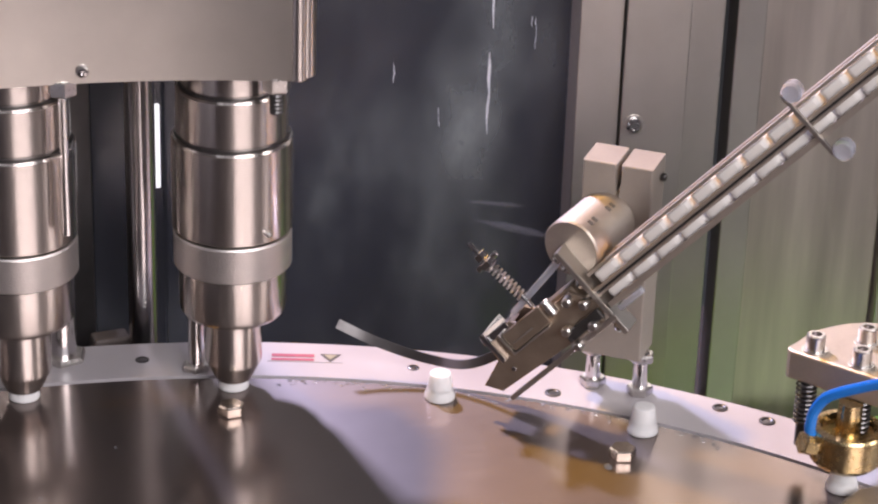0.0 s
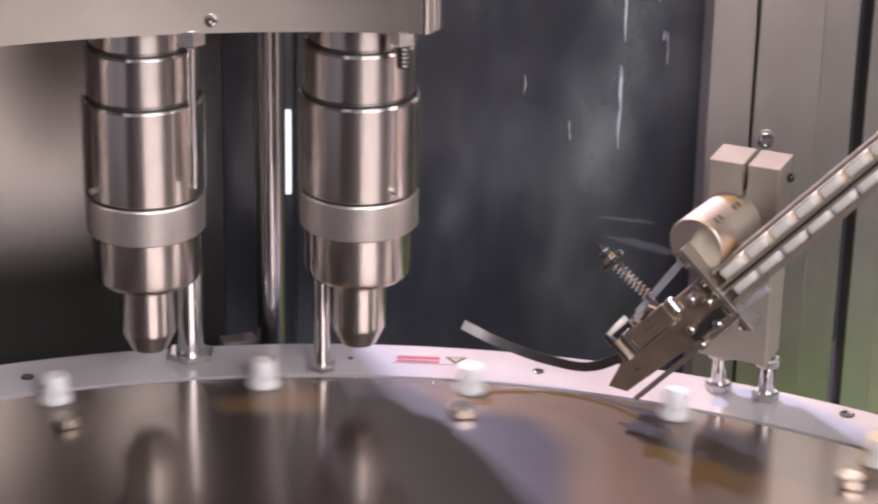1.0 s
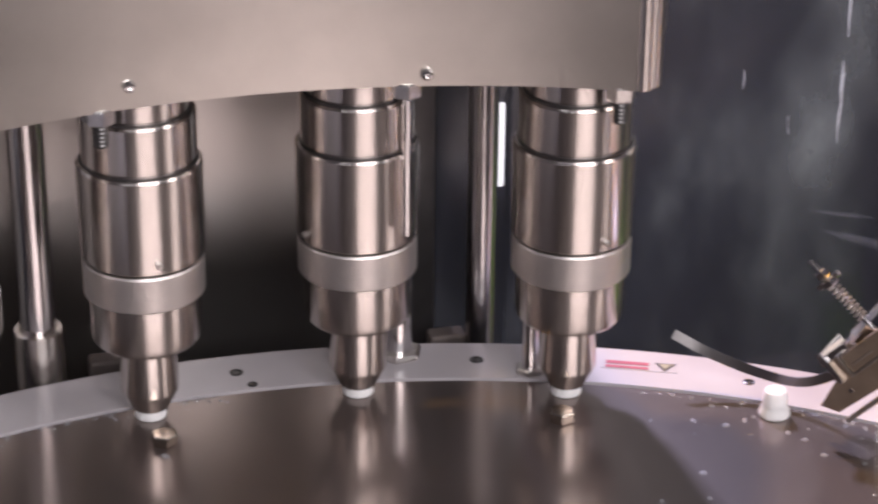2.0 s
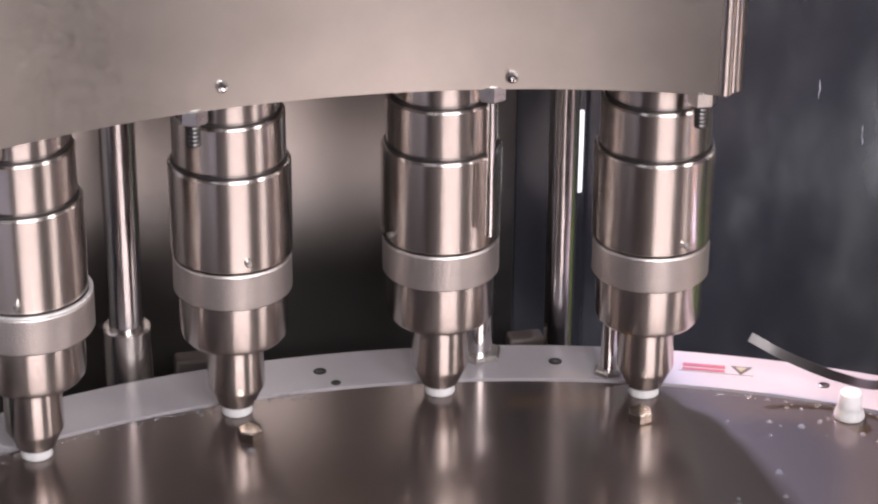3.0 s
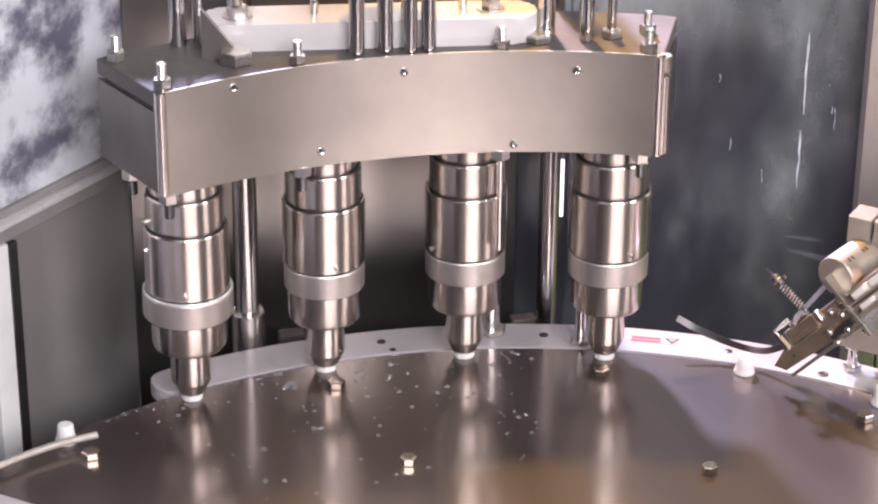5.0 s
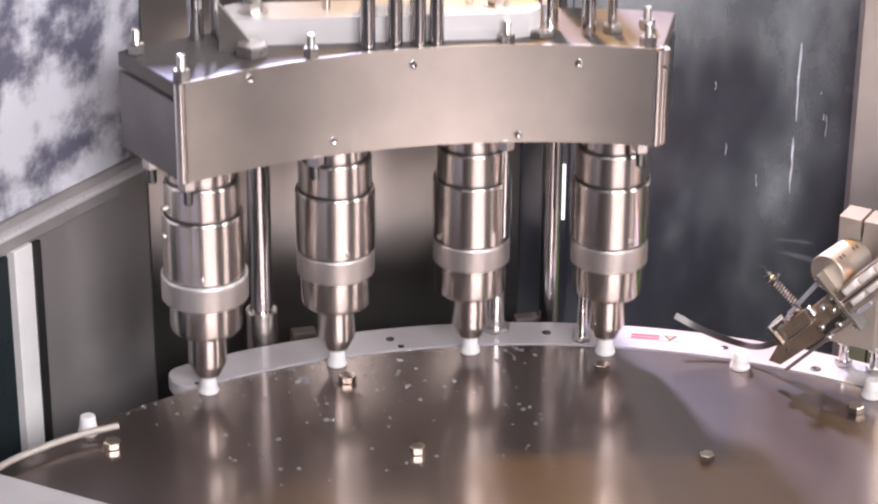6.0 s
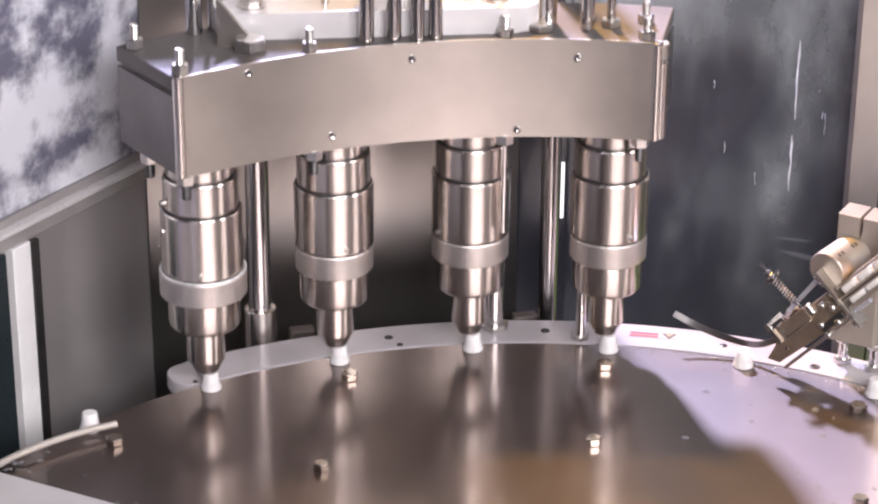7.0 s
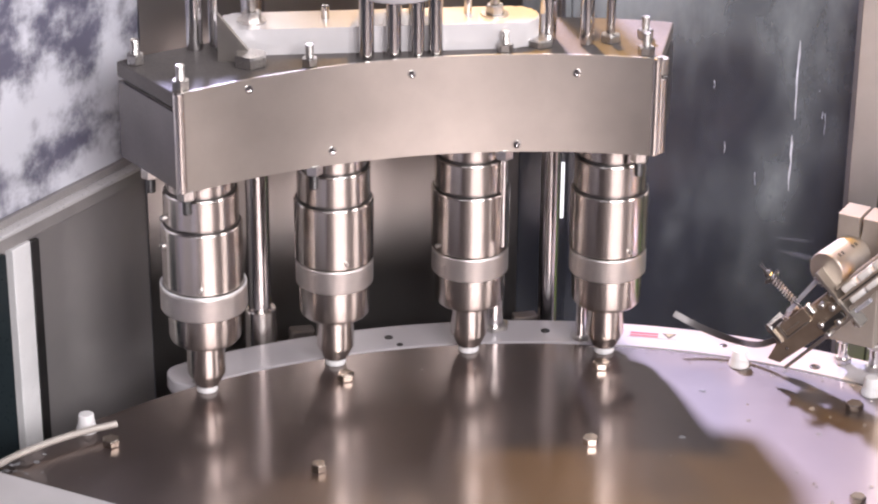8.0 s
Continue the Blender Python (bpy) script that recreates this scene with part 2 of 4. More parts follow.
def rod(r, z0, z1, seg=24, bevel=0.0008):
    b = min(bevel, r * 0.4, abs(z1 - z0) * 0.3)
    return lathe([(0, z0), (r - b, z0), (r, z0 + b), (r, z1 - b), (r - b, z1), (0, z1)], seg)


def block(x0, x1, y0, y1, z0, z1, bevel=0.0008):
    bm = bmesh.new()
    bmesh.ops.create_cube(bm, size=1)
    for v in bm.verts:
        v.co = Vector(((x0 + x1) / 2 + v.co.x * (x1 - x0), (y0 + y1) / 2 + v.co.y * (y1 - y0), (z0 + z1) / 2 + v.co.z * (z1 - z0)))
    if bevel:
        bmesh.ops.bevel(bm, geom=bm.edges[:], offset=bevel, segments=2, affect="EDGES", profile=0.5)
    return bm


def hexnut(r, z0, z1):
    """Hexagonal nut or bolt head with chamfered corners."""
    bm = bmesh.new()
    levels = [(r * 0.90, z0), (r, z0 + r * 0.12), (r, z1 - r * 0.12), (r * 0.88, z1)]
    rings = [[bm.verts.new((k * math.cos(i * math.pi / 3), k * math.sin(i * math.pi / 3), z)) for i in range(6)] for k, z in levels]
    for a, b in zip(rings, rings[1:]):
        for i in range(6):
            bm.faces.new((a[i], a[(i + 1) % 6], b[(i + 1) % 6], b[i]))
    bm.faces.new(rings[0][::-1])
    bm.faces.new(rings[-1])
    return bm


def prism(points, z0, z1, bevel=0.0):
    bm = bmesh.new()
    lo = [bm.verts.new((x, y, z0)) for x, y in points]
    hi = [bm.verts.new((x, y, z1)) for x, y in points]
    k = len(points)
    bm.faces.new(lo[::-1])
    bm.faces.new(hi)
    for i in range(k):
        bm.faces.new((lo[i], lo[(i + 1) % k], hi[(i + 1) % k], hi[i]))
    if bevel:
        top = [e for e in bm.edges if abs(e.verts[0].co.z - e.verts[1].co.z) < 1e-9]
        bmesh.ops.bevel(bm, geom=top, offset=bevel, segments=2, affect="EDGES", profile=0.5)
    return bm


def sector(r0, r1, a0, a1, steps=64):
    """Outline of a ring sector, angles in degrees."""
    inner = [(r0 * math.cos(radians(a0 + (a1 - a0) * i / steps)), r0 * math.sin(radians(a0 + (a1 - a0) * i / steps))) for i in range(steps + 1)]
    outer = [(r1 * math.cos(radians(a1 + (a0 - a1) * i / steps)), r1 * math.sin(radians(a1 + (a0 - a1) * i / steps))) for i in range(steps + 1)]
    return inner + outer


def tube(points, r, seg=10, flat=None):
    """A round (or flat, width x thickness) bar along points."""
    bm = bmesh.new()
    pts = [Vector(p) for p in points]
    rings = []
    for i, p in enumerate(pts):
        d = (pts[min(i + 1, len(pts) - 1)] - pts[max(i - 1, 0)]).normalized()
        side = d.cross(Vector((0, 0, 1)))
        side = side.normalized() if side.length > 1e-4 else Vector((1, 0, 0))
        up = side.cross(d)
        if flat:
            w, h = flat
            rings.append([bm.verts.new(p + side * sx * w / 2 + up * sz * h / 2) for sx, sz in ((-1, -1), (1, -1), (1, 1), (-1, 1))])
        else:
            rings.append([bm.verts.new(p + (side * math.cos(2 * math.pi * k / seg) + up * math.sin(2 * math.pi * k / seg)) * r) for k in range(seg)])
    k = len(rings[0])
    for a, b in zip(rings, rings[1:]):
        for i in range(k):
            bm.faces.new((a[i], a[(i + 1) % k], b[(i + 1) % k], b[i]))
    bm.faces.new(rings[0][::-1])
    bm.faces.new(rings[-1])
    return bm


def curve_points(knots, n=24):
    """Smooth points through knots (Catmull-Rom)."""
    k = [Vector(p) for p in knots]
    k = [2 * k[0] - k[1]] + k + [2 * k[-1] - k[-2]]
    out = []
    for i in range(1, len(k) - 2):
        for s in range(n):
            u = s / n
            a, b, c, d = k[i - 1:i + 3]
            out.append(0.5 * (2 * b + (c - a) * u + (2 * a - 5 * b + 4 * c - d) * u * u + (3 * b - a - 3 * c + d) * u ** 3))
    return out + [k[-2]]


def spring(r, wire, z0, z1, turns):
    n = turns * 12
    return tube([(r * math.cos(2 * math.pi * i / 12), r * math.sin(2 * math.pi * i / 12), z0 + (z1 - z0) * i / n) for i in range(n + 1)], wire, 6)


def polar(r, a, z=0.0):
    return (r * math.cos(radians(a)), r * math.sin(radians(a)), z)


def thing(name, label, category, group="", kind="", at=None):
    ob = tagged(new(name), label, category, group, kind)
    if at is not None:
        ob.matrix_basis = at
    return ob


# ---- plan ----
PITCH = 360 / 28
RH = 0.4688
DISC_Z = 0.0032
STATION = [90 + PITCH * (2.5 - i) for i in range(28)]
BOX_LOW, BOX_TOP = 0.184, 0.258
DECK = -0.15

# ---- hall and guard walls ----
HALL = (-4.0, 4.0, -5.0, 5.0, -1.0, 2.9)


def hall():
    x0, x1, y0, y1, z0, z1 = HALL
    tagged(part("floor", block(x0, x1, y0, y1, z0 - 0.1, z0, 0), FLOORPAINT, smooth=False), "dull grey painted concrete hall floor", "floor", kind="structure")
    tagged(part("ceiling", block(x0, x1, y0, y1, z1, z1 + 0.1, 0), CEILPAINT, smooth=False), "grey painted hall ceiling", "ceiling", kind="structure")
    for name, b in (("wall_north", (x0, x1, y1, y1 + 0.1)), ("wall_south", (x0, x1, y0 - 0.1, y0)), ("wall_west", (x0 - 0.1, x0, y0, y1)), ("wall_east", (x1, x1 + 0.1, y0, y1))):
        tagged(part(name, block(*b, z0, z1, 0), WALLPAINT, smooth=False), "plain grey painted hall wall", "wall", kind="structure")
    # unseen glowing bars, added as bright shapes for the metal to reflect
    for x in (-1.6, 1.4):
        for y in (-3.2, -1.2):
            part_ob = part("glow_bar", block(-0.07, 0.07, -0.6, 0.6, -0.05, 0, 0.01), BARGLOW)
            part_ob.matrix_basis = pose(x, y, z1)
            tagged(part_ob, "unseen long white glowing bar added under the hall ceiling", "light", "hall ceiling lights")


def lamp_housings():
    """Unseen housings added behind the area lamps, hung from the ceiling."""
    for name, eye, target, sx, sy, _, _ in LAMPS:
        h = thing("added_lamp_housing", "unseen grey housing added behind an area lamp, hung on a cord", "lamp", "hall lamps", at=look(eye, target))
        part("housing", block(-sx / 2 - 0.02, sx / 2 + 0.02, -sy / 2 - 0.02, sy / 2 + 0.02, 0.02, 0.06, 0.006), ALUMINIUM, h)
        if name == "hall_lamp_warm":
            # unseen flap, added to block the warm light towards the left
            part("light_block_flap", block(0.056, 0.060, -0.09, 0.09, -0.45, 0.02, 0.001), DARKSTEEL, h, "unseen dark flap added to keep warm light off the left")
        top = h.matrix_basis.inverted() @ Vector((eye[0], eye[1], HALL[5]))
        part("cord", tube([(0, 0, 0.06), top], 0.006, 8), DARKSTEEL, h)


def deck():
    ob = part("machine_deck", block(-0.9, 0.9, -0.7, 0.72, -0.19, DECK, 0.002), DECKGREY)
    tagged(ob, "dark grey machine deck under the turntable", "deck", kind="structure")
    # unseen green slab, added only for its reflection in the steel frame
    tray = part("green_reflector", prism([(0.39, 0.535), (0.42, 0.44), (0.52, 0.34), (0.66, 0.40), (0.60, 0.508), (0.48, 0.530)][::-1], DECK, DECK + 0.022, 0.001), GREEN)
    tagged(tray, "unseen green slab added to reflect in the steel guard frame", "tray")
    base = part("machine_base", block(-0.88, 0.88, -0.68, 0.70, -1.0, -0.19, 0.004), SHEET)
    tagged(base, "stainless steel machine base cabinet on the floor", "cabinet", kind="structure")


def upright(name, p, q, z0, z1, thick, mat, label, category, kind="structure"):
    """A wall panel between two places in plan, front face on the line."""
    p, q = Vector((*p, 0)), Vector((*q, 0))
    d = q - p
    m = Matrix.Translation(p) @ Matrix.Rotation(math.atan2(d.y, d.x), 4, "Z")
    ob = part(name, block(0, d.length, 0, thick, z0, z1, 0.0008), mat, m=m)
    return tagged(ob, label, category, kind=kind)


def guards():
    upright("wall_back_panel", (-0.178, 0.600), (0.1155, 0.600), DECK, 0.42, 0.006, BACKSHEET, "polished stainless back panel behind the capping heads", "panel")
    upright("back_profile", (0.1062, 0.587), (0.1217, 0.587), DECK, 0.33, 0.012, DARKSTEEL, "dark vertical edge profile of the back panel", "profile")
    upright("wall_guard_sheet", (0.1625, 0.585), (0.455, 0.585), DECK, 0.42, 0.006, GLASS, "dark tinted guard pane with cloudy stains, reflected sheen painted towards its top", "pane").visible_shadow = False
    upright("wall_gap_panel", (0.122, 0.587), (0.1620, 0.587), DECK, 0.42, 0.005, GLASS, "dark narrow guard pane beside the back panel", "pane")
    # glowing strip in place of a lamp's reflection in the narrow pane
    upright("bright_reflection", (0.1470, 0.5825), (0.1592, 0.5825), 0.054, 0.103, 0.003, REFLECTGLOW, "narrow white glowing strip standing for a lamp's reflection in the pane", "slot")
    # dried streaks on the dark sheet
    rnd = random.Random(5)
    st = thing("water_streaks", "pale dried water streaks on the dark guard sheet", "streaks", kind="stuff")
    bm = bmesh.new()
    spots = [(0.3642, 0.126, 0.195, 0.0012), (0.3632, 0.062, 0.112, 0.0010), (0.333, 0.07, 0.082, 0.0003), (0.391, 0.11, 0.13, 0.0003), (0.305, 0.10, 0.112, 0.0003)]
    spots += [(rnd.uniform(0.2, 0.4), z, z + rnd.uniform(0.002, 0.008), 0.0003) for z in [rnd.uniform(0.0, 0.2) for _ in range(3)]]
    for x, z0, z1, w in [(p - 0.0095, q - 0.002, u - 0.002, v) for p, q, u, v in spots]:
        n = 7
        last = None
        for i in range(n):
            z = z0 + (z1 - z0) * i / (n - 1)
            k = w * rnd.uniform(0.4, 1.0) * (0.3 if i in (0, n - 1) else 1)
            o = rnd.uniform(-0.0005, 0.0005)
            pair = [bm.verts.new((x + o - k, 0.5846, z)), bm.verts.new((x + o + k, 0.5846, z))]
            if last:
                bm.faces.new((last[0], last[1], pair[1], pair[0]))
            last = pair
    part("streak", bm, STREAK, st, smooth=False)
    for x0, z0, x1, z1, w in ((0.346, 0.0075, 0.394, -0.0105, 0.0030), (0.356, 0.0050, 0.392, -0.0080, 0.0018), (0.362, 0.0045, 0.402, -0.0140, 0.0016), (0.340, 0.020, 0.380, 0.011, 0.0016)):
        bm = bmesh.new()
        for a in (0, 1):
            pts = [(0.0, 0.0), (0.35, 0.7), (0.75, 1.0), (1.0, 0.25)]
            top = [bm.verts.new((x0 + (x1 - x0) * t, 0.5843 - 0.0002 * a, z0 + (z1 - z0) * t + w * k * (1 - 0.4 * a))) for t, k in pts]
            low = [bm.verts.new((x0 + (x1 - x0) * t, 0.5843 - 0.0002 * a, z0 + (z1 - z0) * t - w * k * (1 - 0.4 * a) - 0.0001)) for t, k in pts]
            for k in range(3):
                bm.faces.new((low[k], low[k + 1], top[k + 1], top[k]))
        part("smear", bm, SMEAR, st, smooth=False)
    # right frame: profile, gap, panels
    upright("profile_left_half", (0.393, 0.552), (0.417, 0.545), DECK, 0.33, 0.03, SHEET, "stainless frame profile of the guard", "profile")
    upright("profile_right_half", (0.4175, 0.543), (0.453, 0.533), DECK, 0.33, 0.03, SHEET, "stainless frame profile with a round-headed bolt", "profile")
    upright("profile_recess", (0.4535, 0.545), (0.477, 0.538), DECK, 0.33, 0.02, SHEET, "recessed grey strip of the guard frame", "profile")
    upright("profile_gap", (0.477, 0.556), (0.4846, 0.554), DECK, 0.33, 0.01, DARKSTEEL, "dark strip between guard frame and door", "seal")
    upright("door_frame", (0.485, 0.538), (0.5017, 0.534), DECK, 0.33, 0.02, SHEET, "stainless door frame edge", "frame")
    upright("door_panel", (0.5017, 0.545), (0.585, 0.525), DECK, 0.33, 0.008, DOORSHEET, "satin stainless guard door panel with reflection bands painted in its colour", "panel")
    upright("door_panel_edge", (0.585, 0.518), (0.606, 0.514), DECK, 0.33, 0.02, SHEET, "stainless edge of the guard door", "panel")
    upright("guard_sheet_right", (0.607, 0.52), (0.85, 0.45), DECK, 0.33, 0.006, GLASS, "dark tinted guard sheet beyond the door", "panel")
    bolt = thing("frame_bolt", "shiny round-headed bolt in the guard frame", "bolt", at=pose(0.4250, 0.541, 0.0735, 90, 0, -15))
    part("washer", lathe([(0, 0), (0.0062, 0), (0.0062, 0.001), (0, 0.001)], 24), NUTSTEEL, bolt)
    part("bolt_head", lathe([(0.0045, 0.001), (0.0045, 0.0025), (0.003, 0.0042), (0.0018, 0.0042), (0.0016, 0.003), (0, 0.003)], 24), CHROME, bolt)
    # left guard: lower panel, rail, window, post
    a, b = Vector((-0.402, 0.385)), Vector((-0.178, 0.603))
    upright("wall_left_panel", a, b, DECK, 0.113, 0.006, MATTSHEET, "grey stainless lower guard panel", "panel")
    upright("left_rail", a + Vector((0.004, -0.004)), b + Vector((0.004, -0.004)), 0.1135, 0.1260, 0.012, RAILSTEEL, "stainless rail along the guard window", "rail")
    upright("left_rail_lip", a + Vector((0.008, -0.008)), b + Vector((0.008, -0.008)), 0.1265, 0.1300, 0.022, BRIGHTBAR, "bright stainless lip of the guard rail", "rail")
    upright("window_sill", a + Vector((0.002, -0.002)), b + Vector((0.002, -0.002)), 0.1302, 0.1362, 0.010, RAILSTEEL, "dull stainless sill strip under the guard window", "sill")
    upright("window_1", a, b, 0.1365, 0.36, 0.005, WINDOW, "guard window with cloudy blue-white reflections painted in its colour", "window")
    upright("left_post", (-0.290, 0.483), (-0.276, 0.497), DECK, 0.113, 0.008, POSTGLARE, "stainless guard post, its bright reflection painted as white", "post")
    # dark strip put in for the shadow in the gap by the post
    upright("post_shadow_gap", (-0.2755, 0.4965), (-0.2690, 0.5030), DECK, 0.112, 0.004, DARKSTEEL, "dark strip added for the shadowed gap beside the bright guard post", "seal")
    upright("left_dark_pane", (-0.36, 0.414), (-0.295, 0.479), DECK, 0.112, 0.004, DARKPANE, "dark pane beside the bright guard post", "panel")


# ---- turntable ----


def beads(rnd):
    """Strings of beads along the wet rim."""
    for a0, a1 in ((40, 68), (-112, -84), (-24, 16)):
        for _ in range(110):
            s = rnd.choice((0.0007, 0.0010, 0.0013))
            x, y, _ = polar(0.4775 - abs(rnd.gauss(0, 0.004)), rnd.uniform(a0, a1))
            yield x, y, s, s * rnd.uniform(0.8, 1.2), s


def turntable():
    disc = thing("turntable", "brushed stainless steel turntable with bolts and water drops", "turntable", at=pose(0, 0, DISC_Z))
    bm = prism([polar(0.4772, a * 2)[:2] for a in range(180)], -0.012, 0.0, 0.0006)
    part("plate", bm, DISC, disc, "brushed stainless plate")
    outer = None
    for i in range(14):
        m = pose(*polar(0.4398, 70.8 + i * 360 / 14), 0, 0, 17 * i)
        b = part("bolt", hexnut(0.0066, 0, 0.0058) if outer is None else bmesh.new(), BOLTBROWN, disc, "brown zinc-plated hexagonal bolt head", m=m)
        if outer is None:
            outer = b.data
        else:
            b.data = outer
    inner = None
    for i, a in enumerate((240.5, 276.7, 313.0, 350.9, 26.5, 62.0, 98.0, 134.0, 170.0, 205.0)):
        m = pose(*polar(0.3195, a), 0, 0, 23 * i)
        b = part("hex_bolt", hexnut(0.0058, 0, 0.0062) if inner is None else bmesh.new(), BOLTBROWN, disc, "hexagonal bolt head", m=m)
        if inner is None:
            inner = b.data
        else:
            b.data = inner
    # scattered drops
    rnd = random.Random(11)
    bm = bmesh.new()
    for i in range(230):
        wet = rnd.random() < 0.86
        a = rnd.uniform(*rnd.choice(((-27, 12), (-27, 12), (-128, -94), (-24, 2)))) if wet else rnd.uniform(0, 360)
        r = 0.478 - abs(rnd.gauss(0, 0.028)) - (0.004 if wet else 0.01)
        s = rnd.choice((0.0008, 0.001, 0.0013, 0.0017, 0.0022))
        if rnd.random() < 0.35:
            r = rnd.uniform(0.30, 0.46)
        x, y, _ = polar(r, a)
        sx, sy, n = s * rnd.uniform(0.8, 1.5), s * rnd.uniform(0.8, 1.3), 8
        top = bm.verts.new((x, y, s * 0.55))
        mid = [bm.verts.new((x + sx * 0.7 * math.cos(k * math.tau / n), y + sy * 0.7 * math.sin(k * math.tau / n), s * 0.4)) for k in range(n)]
        low = [bm.verts.new((x + sx * math.cos(k * math.tau / n), y + sy * math.sin(k * math.tau / n), 0.0)) for k in range(n)]
        for k in range(n):
            bm.faces.new((top, mid[k], mid[(k + 1) % n]))
            bm.faces.new((mid[k], low[k], low[(k + 1) % n], mid[(k + 1) % n]))
    for x, y, sx, sy, s in beads(rnd):
        n = 8
        top = bm.verts.new((x, y, s * 0.55))
        low = [bm.verts.new((x + sx * math.cos(k * math.tau / n), y + sy * math.sin(k * math.tau / n), 0.0)) for k in range(n)]
        mid = [bm.verts.new((x + sx * 0.75 * math.cos(k * math.tau / n), y + sy * 0.75 * math.sin(k * math.tau / n), s * 0.4)) for k in range(n)]
        for k in range(n):
            bm.faces.new((top, mid[k], mid[(k + 1) % n]))
            bm.faces.new((mid[k], low[k], low[(k + 1) % n], mid[(k + 1) % n]))
    drops = part("spilt_water", bm, WATER, disc, "drops of spilt water with white added for their sparkle")
    tagged(drops, kind="stuff")
    return disc


# not fully clear: white in the drops' body adds to their sparkle
WATER = material("water", (0.95, 0.95, 1.0), 0.06, 0, 0.0, 60, (1, 1, 1), 0, 400, Transmission_Weight=0.80, IOR=1.33, Specular_IOR_Level=1.0)


def cap_parts(at):
    cap = thing("bottle_cap", "small white plastic bottle cap standing on the turntable rim", "cap", "caps on the turntable", at=at)
    part("skirt", lathe([(0, 0.0002), (0.0076, 0.0002), (0.0079, 0.0008), (0.0078, 0.0020), (0.0072, 0.0038), (0.0067, 0.0056), (0, 0.0056)], 28), WHITECAP, cap, m=pose(*polar(RH, 0)))
    part("cap_top", lathe([(0, 0.0055), (0.0066, 0.0055), (0.0061, 0.0085), (0.0057, 0.0130), (0.0053, 0.0140), (0.0045, 0.0144), (0, 0.0144)], 28), WHITECAP, cap, m=pose(*polar(RH, 0)))
    return cap


def all_caps():
    first = cap_parts(pose(0, 0, DISC_Z, 0, 0, STATION[0]))
    return [first] + [copy_thing(first, pose(0, 0, DISC_Z, 0, 0, STATION[i])) for i in range(1, 28)]


def ring():
    a0, a1, r0, r1 = 5.0, 109.6, 0.479, 0.516
    pts = sector(r0, r1, a0, a1, 90)
    # rounded end
    n = 91
    mid, half = (r0 + r1) / 2, (r1 - r0) / 2
    end = []
    for i in range(1, 12):
        w = math.pi * i / 12
        r = mid - half * math.cos(w)
        end.append(polar(r, a1 + math.degrees(half * 0.75 * math.sin(w) / mid))[:2])
    pts = pts[:n] + end + pts[n:]
    ob = thing("rim_plate", "white plastic rim plate fixed round the turntable", "plate")
    part("plate", prism(pts, -0.008, 0.004, 0.0012), RINGWHITE, ob)
    for r, a, s in ((0.4976, 90.5, 0.0034), (0.4836, 89.8, 0.0026), (0.4978, 76.2, 0.0036), (0.4985, 71.3, 0.0014), (0.496, 60.0, 0.0030), (0.488, 51.3, 0.0042), (0.508, 41.8, 0.0040), (0.507, 38.9, 0.0042), (0.4835, 109.6, 0.002)):
        part("screw", lathe([(s, 0.0040), (s, 0.0044), (s * 0.7, 0.0047), (s * 0.5, 0.0042), (0, 0.0042)], 18), DARKSTEEL, ob, "dark countersunk screw", m=pose(*polar(r, a)))
    lab = thing("warning_label", "warning label with red print and a small triangle", "label", at=pose(*polar(0.4990, 67.2), 0, 0, -22))
    part("backing", block(-0.0135, 0.0255, -0.0045, 0.0045, 0.0041, 0.0043, 0), RINGWHITE, lab, smooth=False)
    part("red_bar", block(-0.0115, 0.0105, 0.0006, 0.0036, 0.0044, 0.0046, 0), RED, lab, smooth=False)
    part("red_bar", block(-0.0115, 0.0105, -0.0036, -0.0012, 0.0044, 0.0046, 0), RED, lab, smooth=False)
    tri = prism([(0.0135, 0.0042), (0.0245, 0.0042), (0.019, -0.0044)][::-1], 0.0044, 0.0046)
    part("triangle", tri, INK, lab, smooth=False)
    part("triangle_field", prism([(0.0158, 0.0030), (0.0222, 0.0030), (0.019, -0.0022)][::-1], 0.0047, 0.0048), YELLOWINK, lab, smooth=False)


def standoffs():
    for r, a, w, h in ((0.4862, 73.0, 0.0042, 0.085), (0.4895, 108.1, 0.0042, 0.085), (0.5050, 80.8, 0.0074, 0.12)):
        ob = thing("standoff_post", "chrome standoff post with a hexagonal foot on the rim plate", "post", "standoff posts", at=pose(*polar(r, a, 0.004)))
        part("post", rod(w, 0.003, h), CHROME, ob)
        part("foot_nut", hexnut(w * 1.75, 0, 0.0035), NUTSTEEL, ob, m=pose(0, 0, 0, 0, 0, 11))
    for x, y, r, collar in ((-0.1005, 0.530, 0.0092, True), (0.1330, 0.530, 0.0080, False)):
        ob = thing("guide_column", "polished chrome guide column" + (" with a thick foot collar" if collar else ""), "column", "guide columns", at=pose(x, y, 0))
        part("shaft", rod(r, DECK, 0.42, 32), COLUMN, ob)
        if collar:
            part("foot_collar", lathe([(0.0093, DECK), (0.0128, DECK), (0.0128, 0.0240), (0.0120, 0.0250), (0.0093, 0.0250)], 32), STEEL, ob)
    for x, y in ((0.117, 0.540), (-0.064, 0.552)):
        ob = part("foot_block", block(-0.010, 0.010, -0.006, 0.006, DECK, -0.008, 0.002), FOOTBROWN, m=pose(x, y, 0))
        tagged(ob, "brown metal foot block behind the rim plate", "block", "foot blocks")


# ---- capping unit ----


def tall(profile):
    """Head profile stretched to its true heights."""
    return [(r, float(np.interp(z, (0, 0.0438, 0.0875, 0.1765), (0, 0.049, 0.0925, 0.1845)))) for r, z in profile]


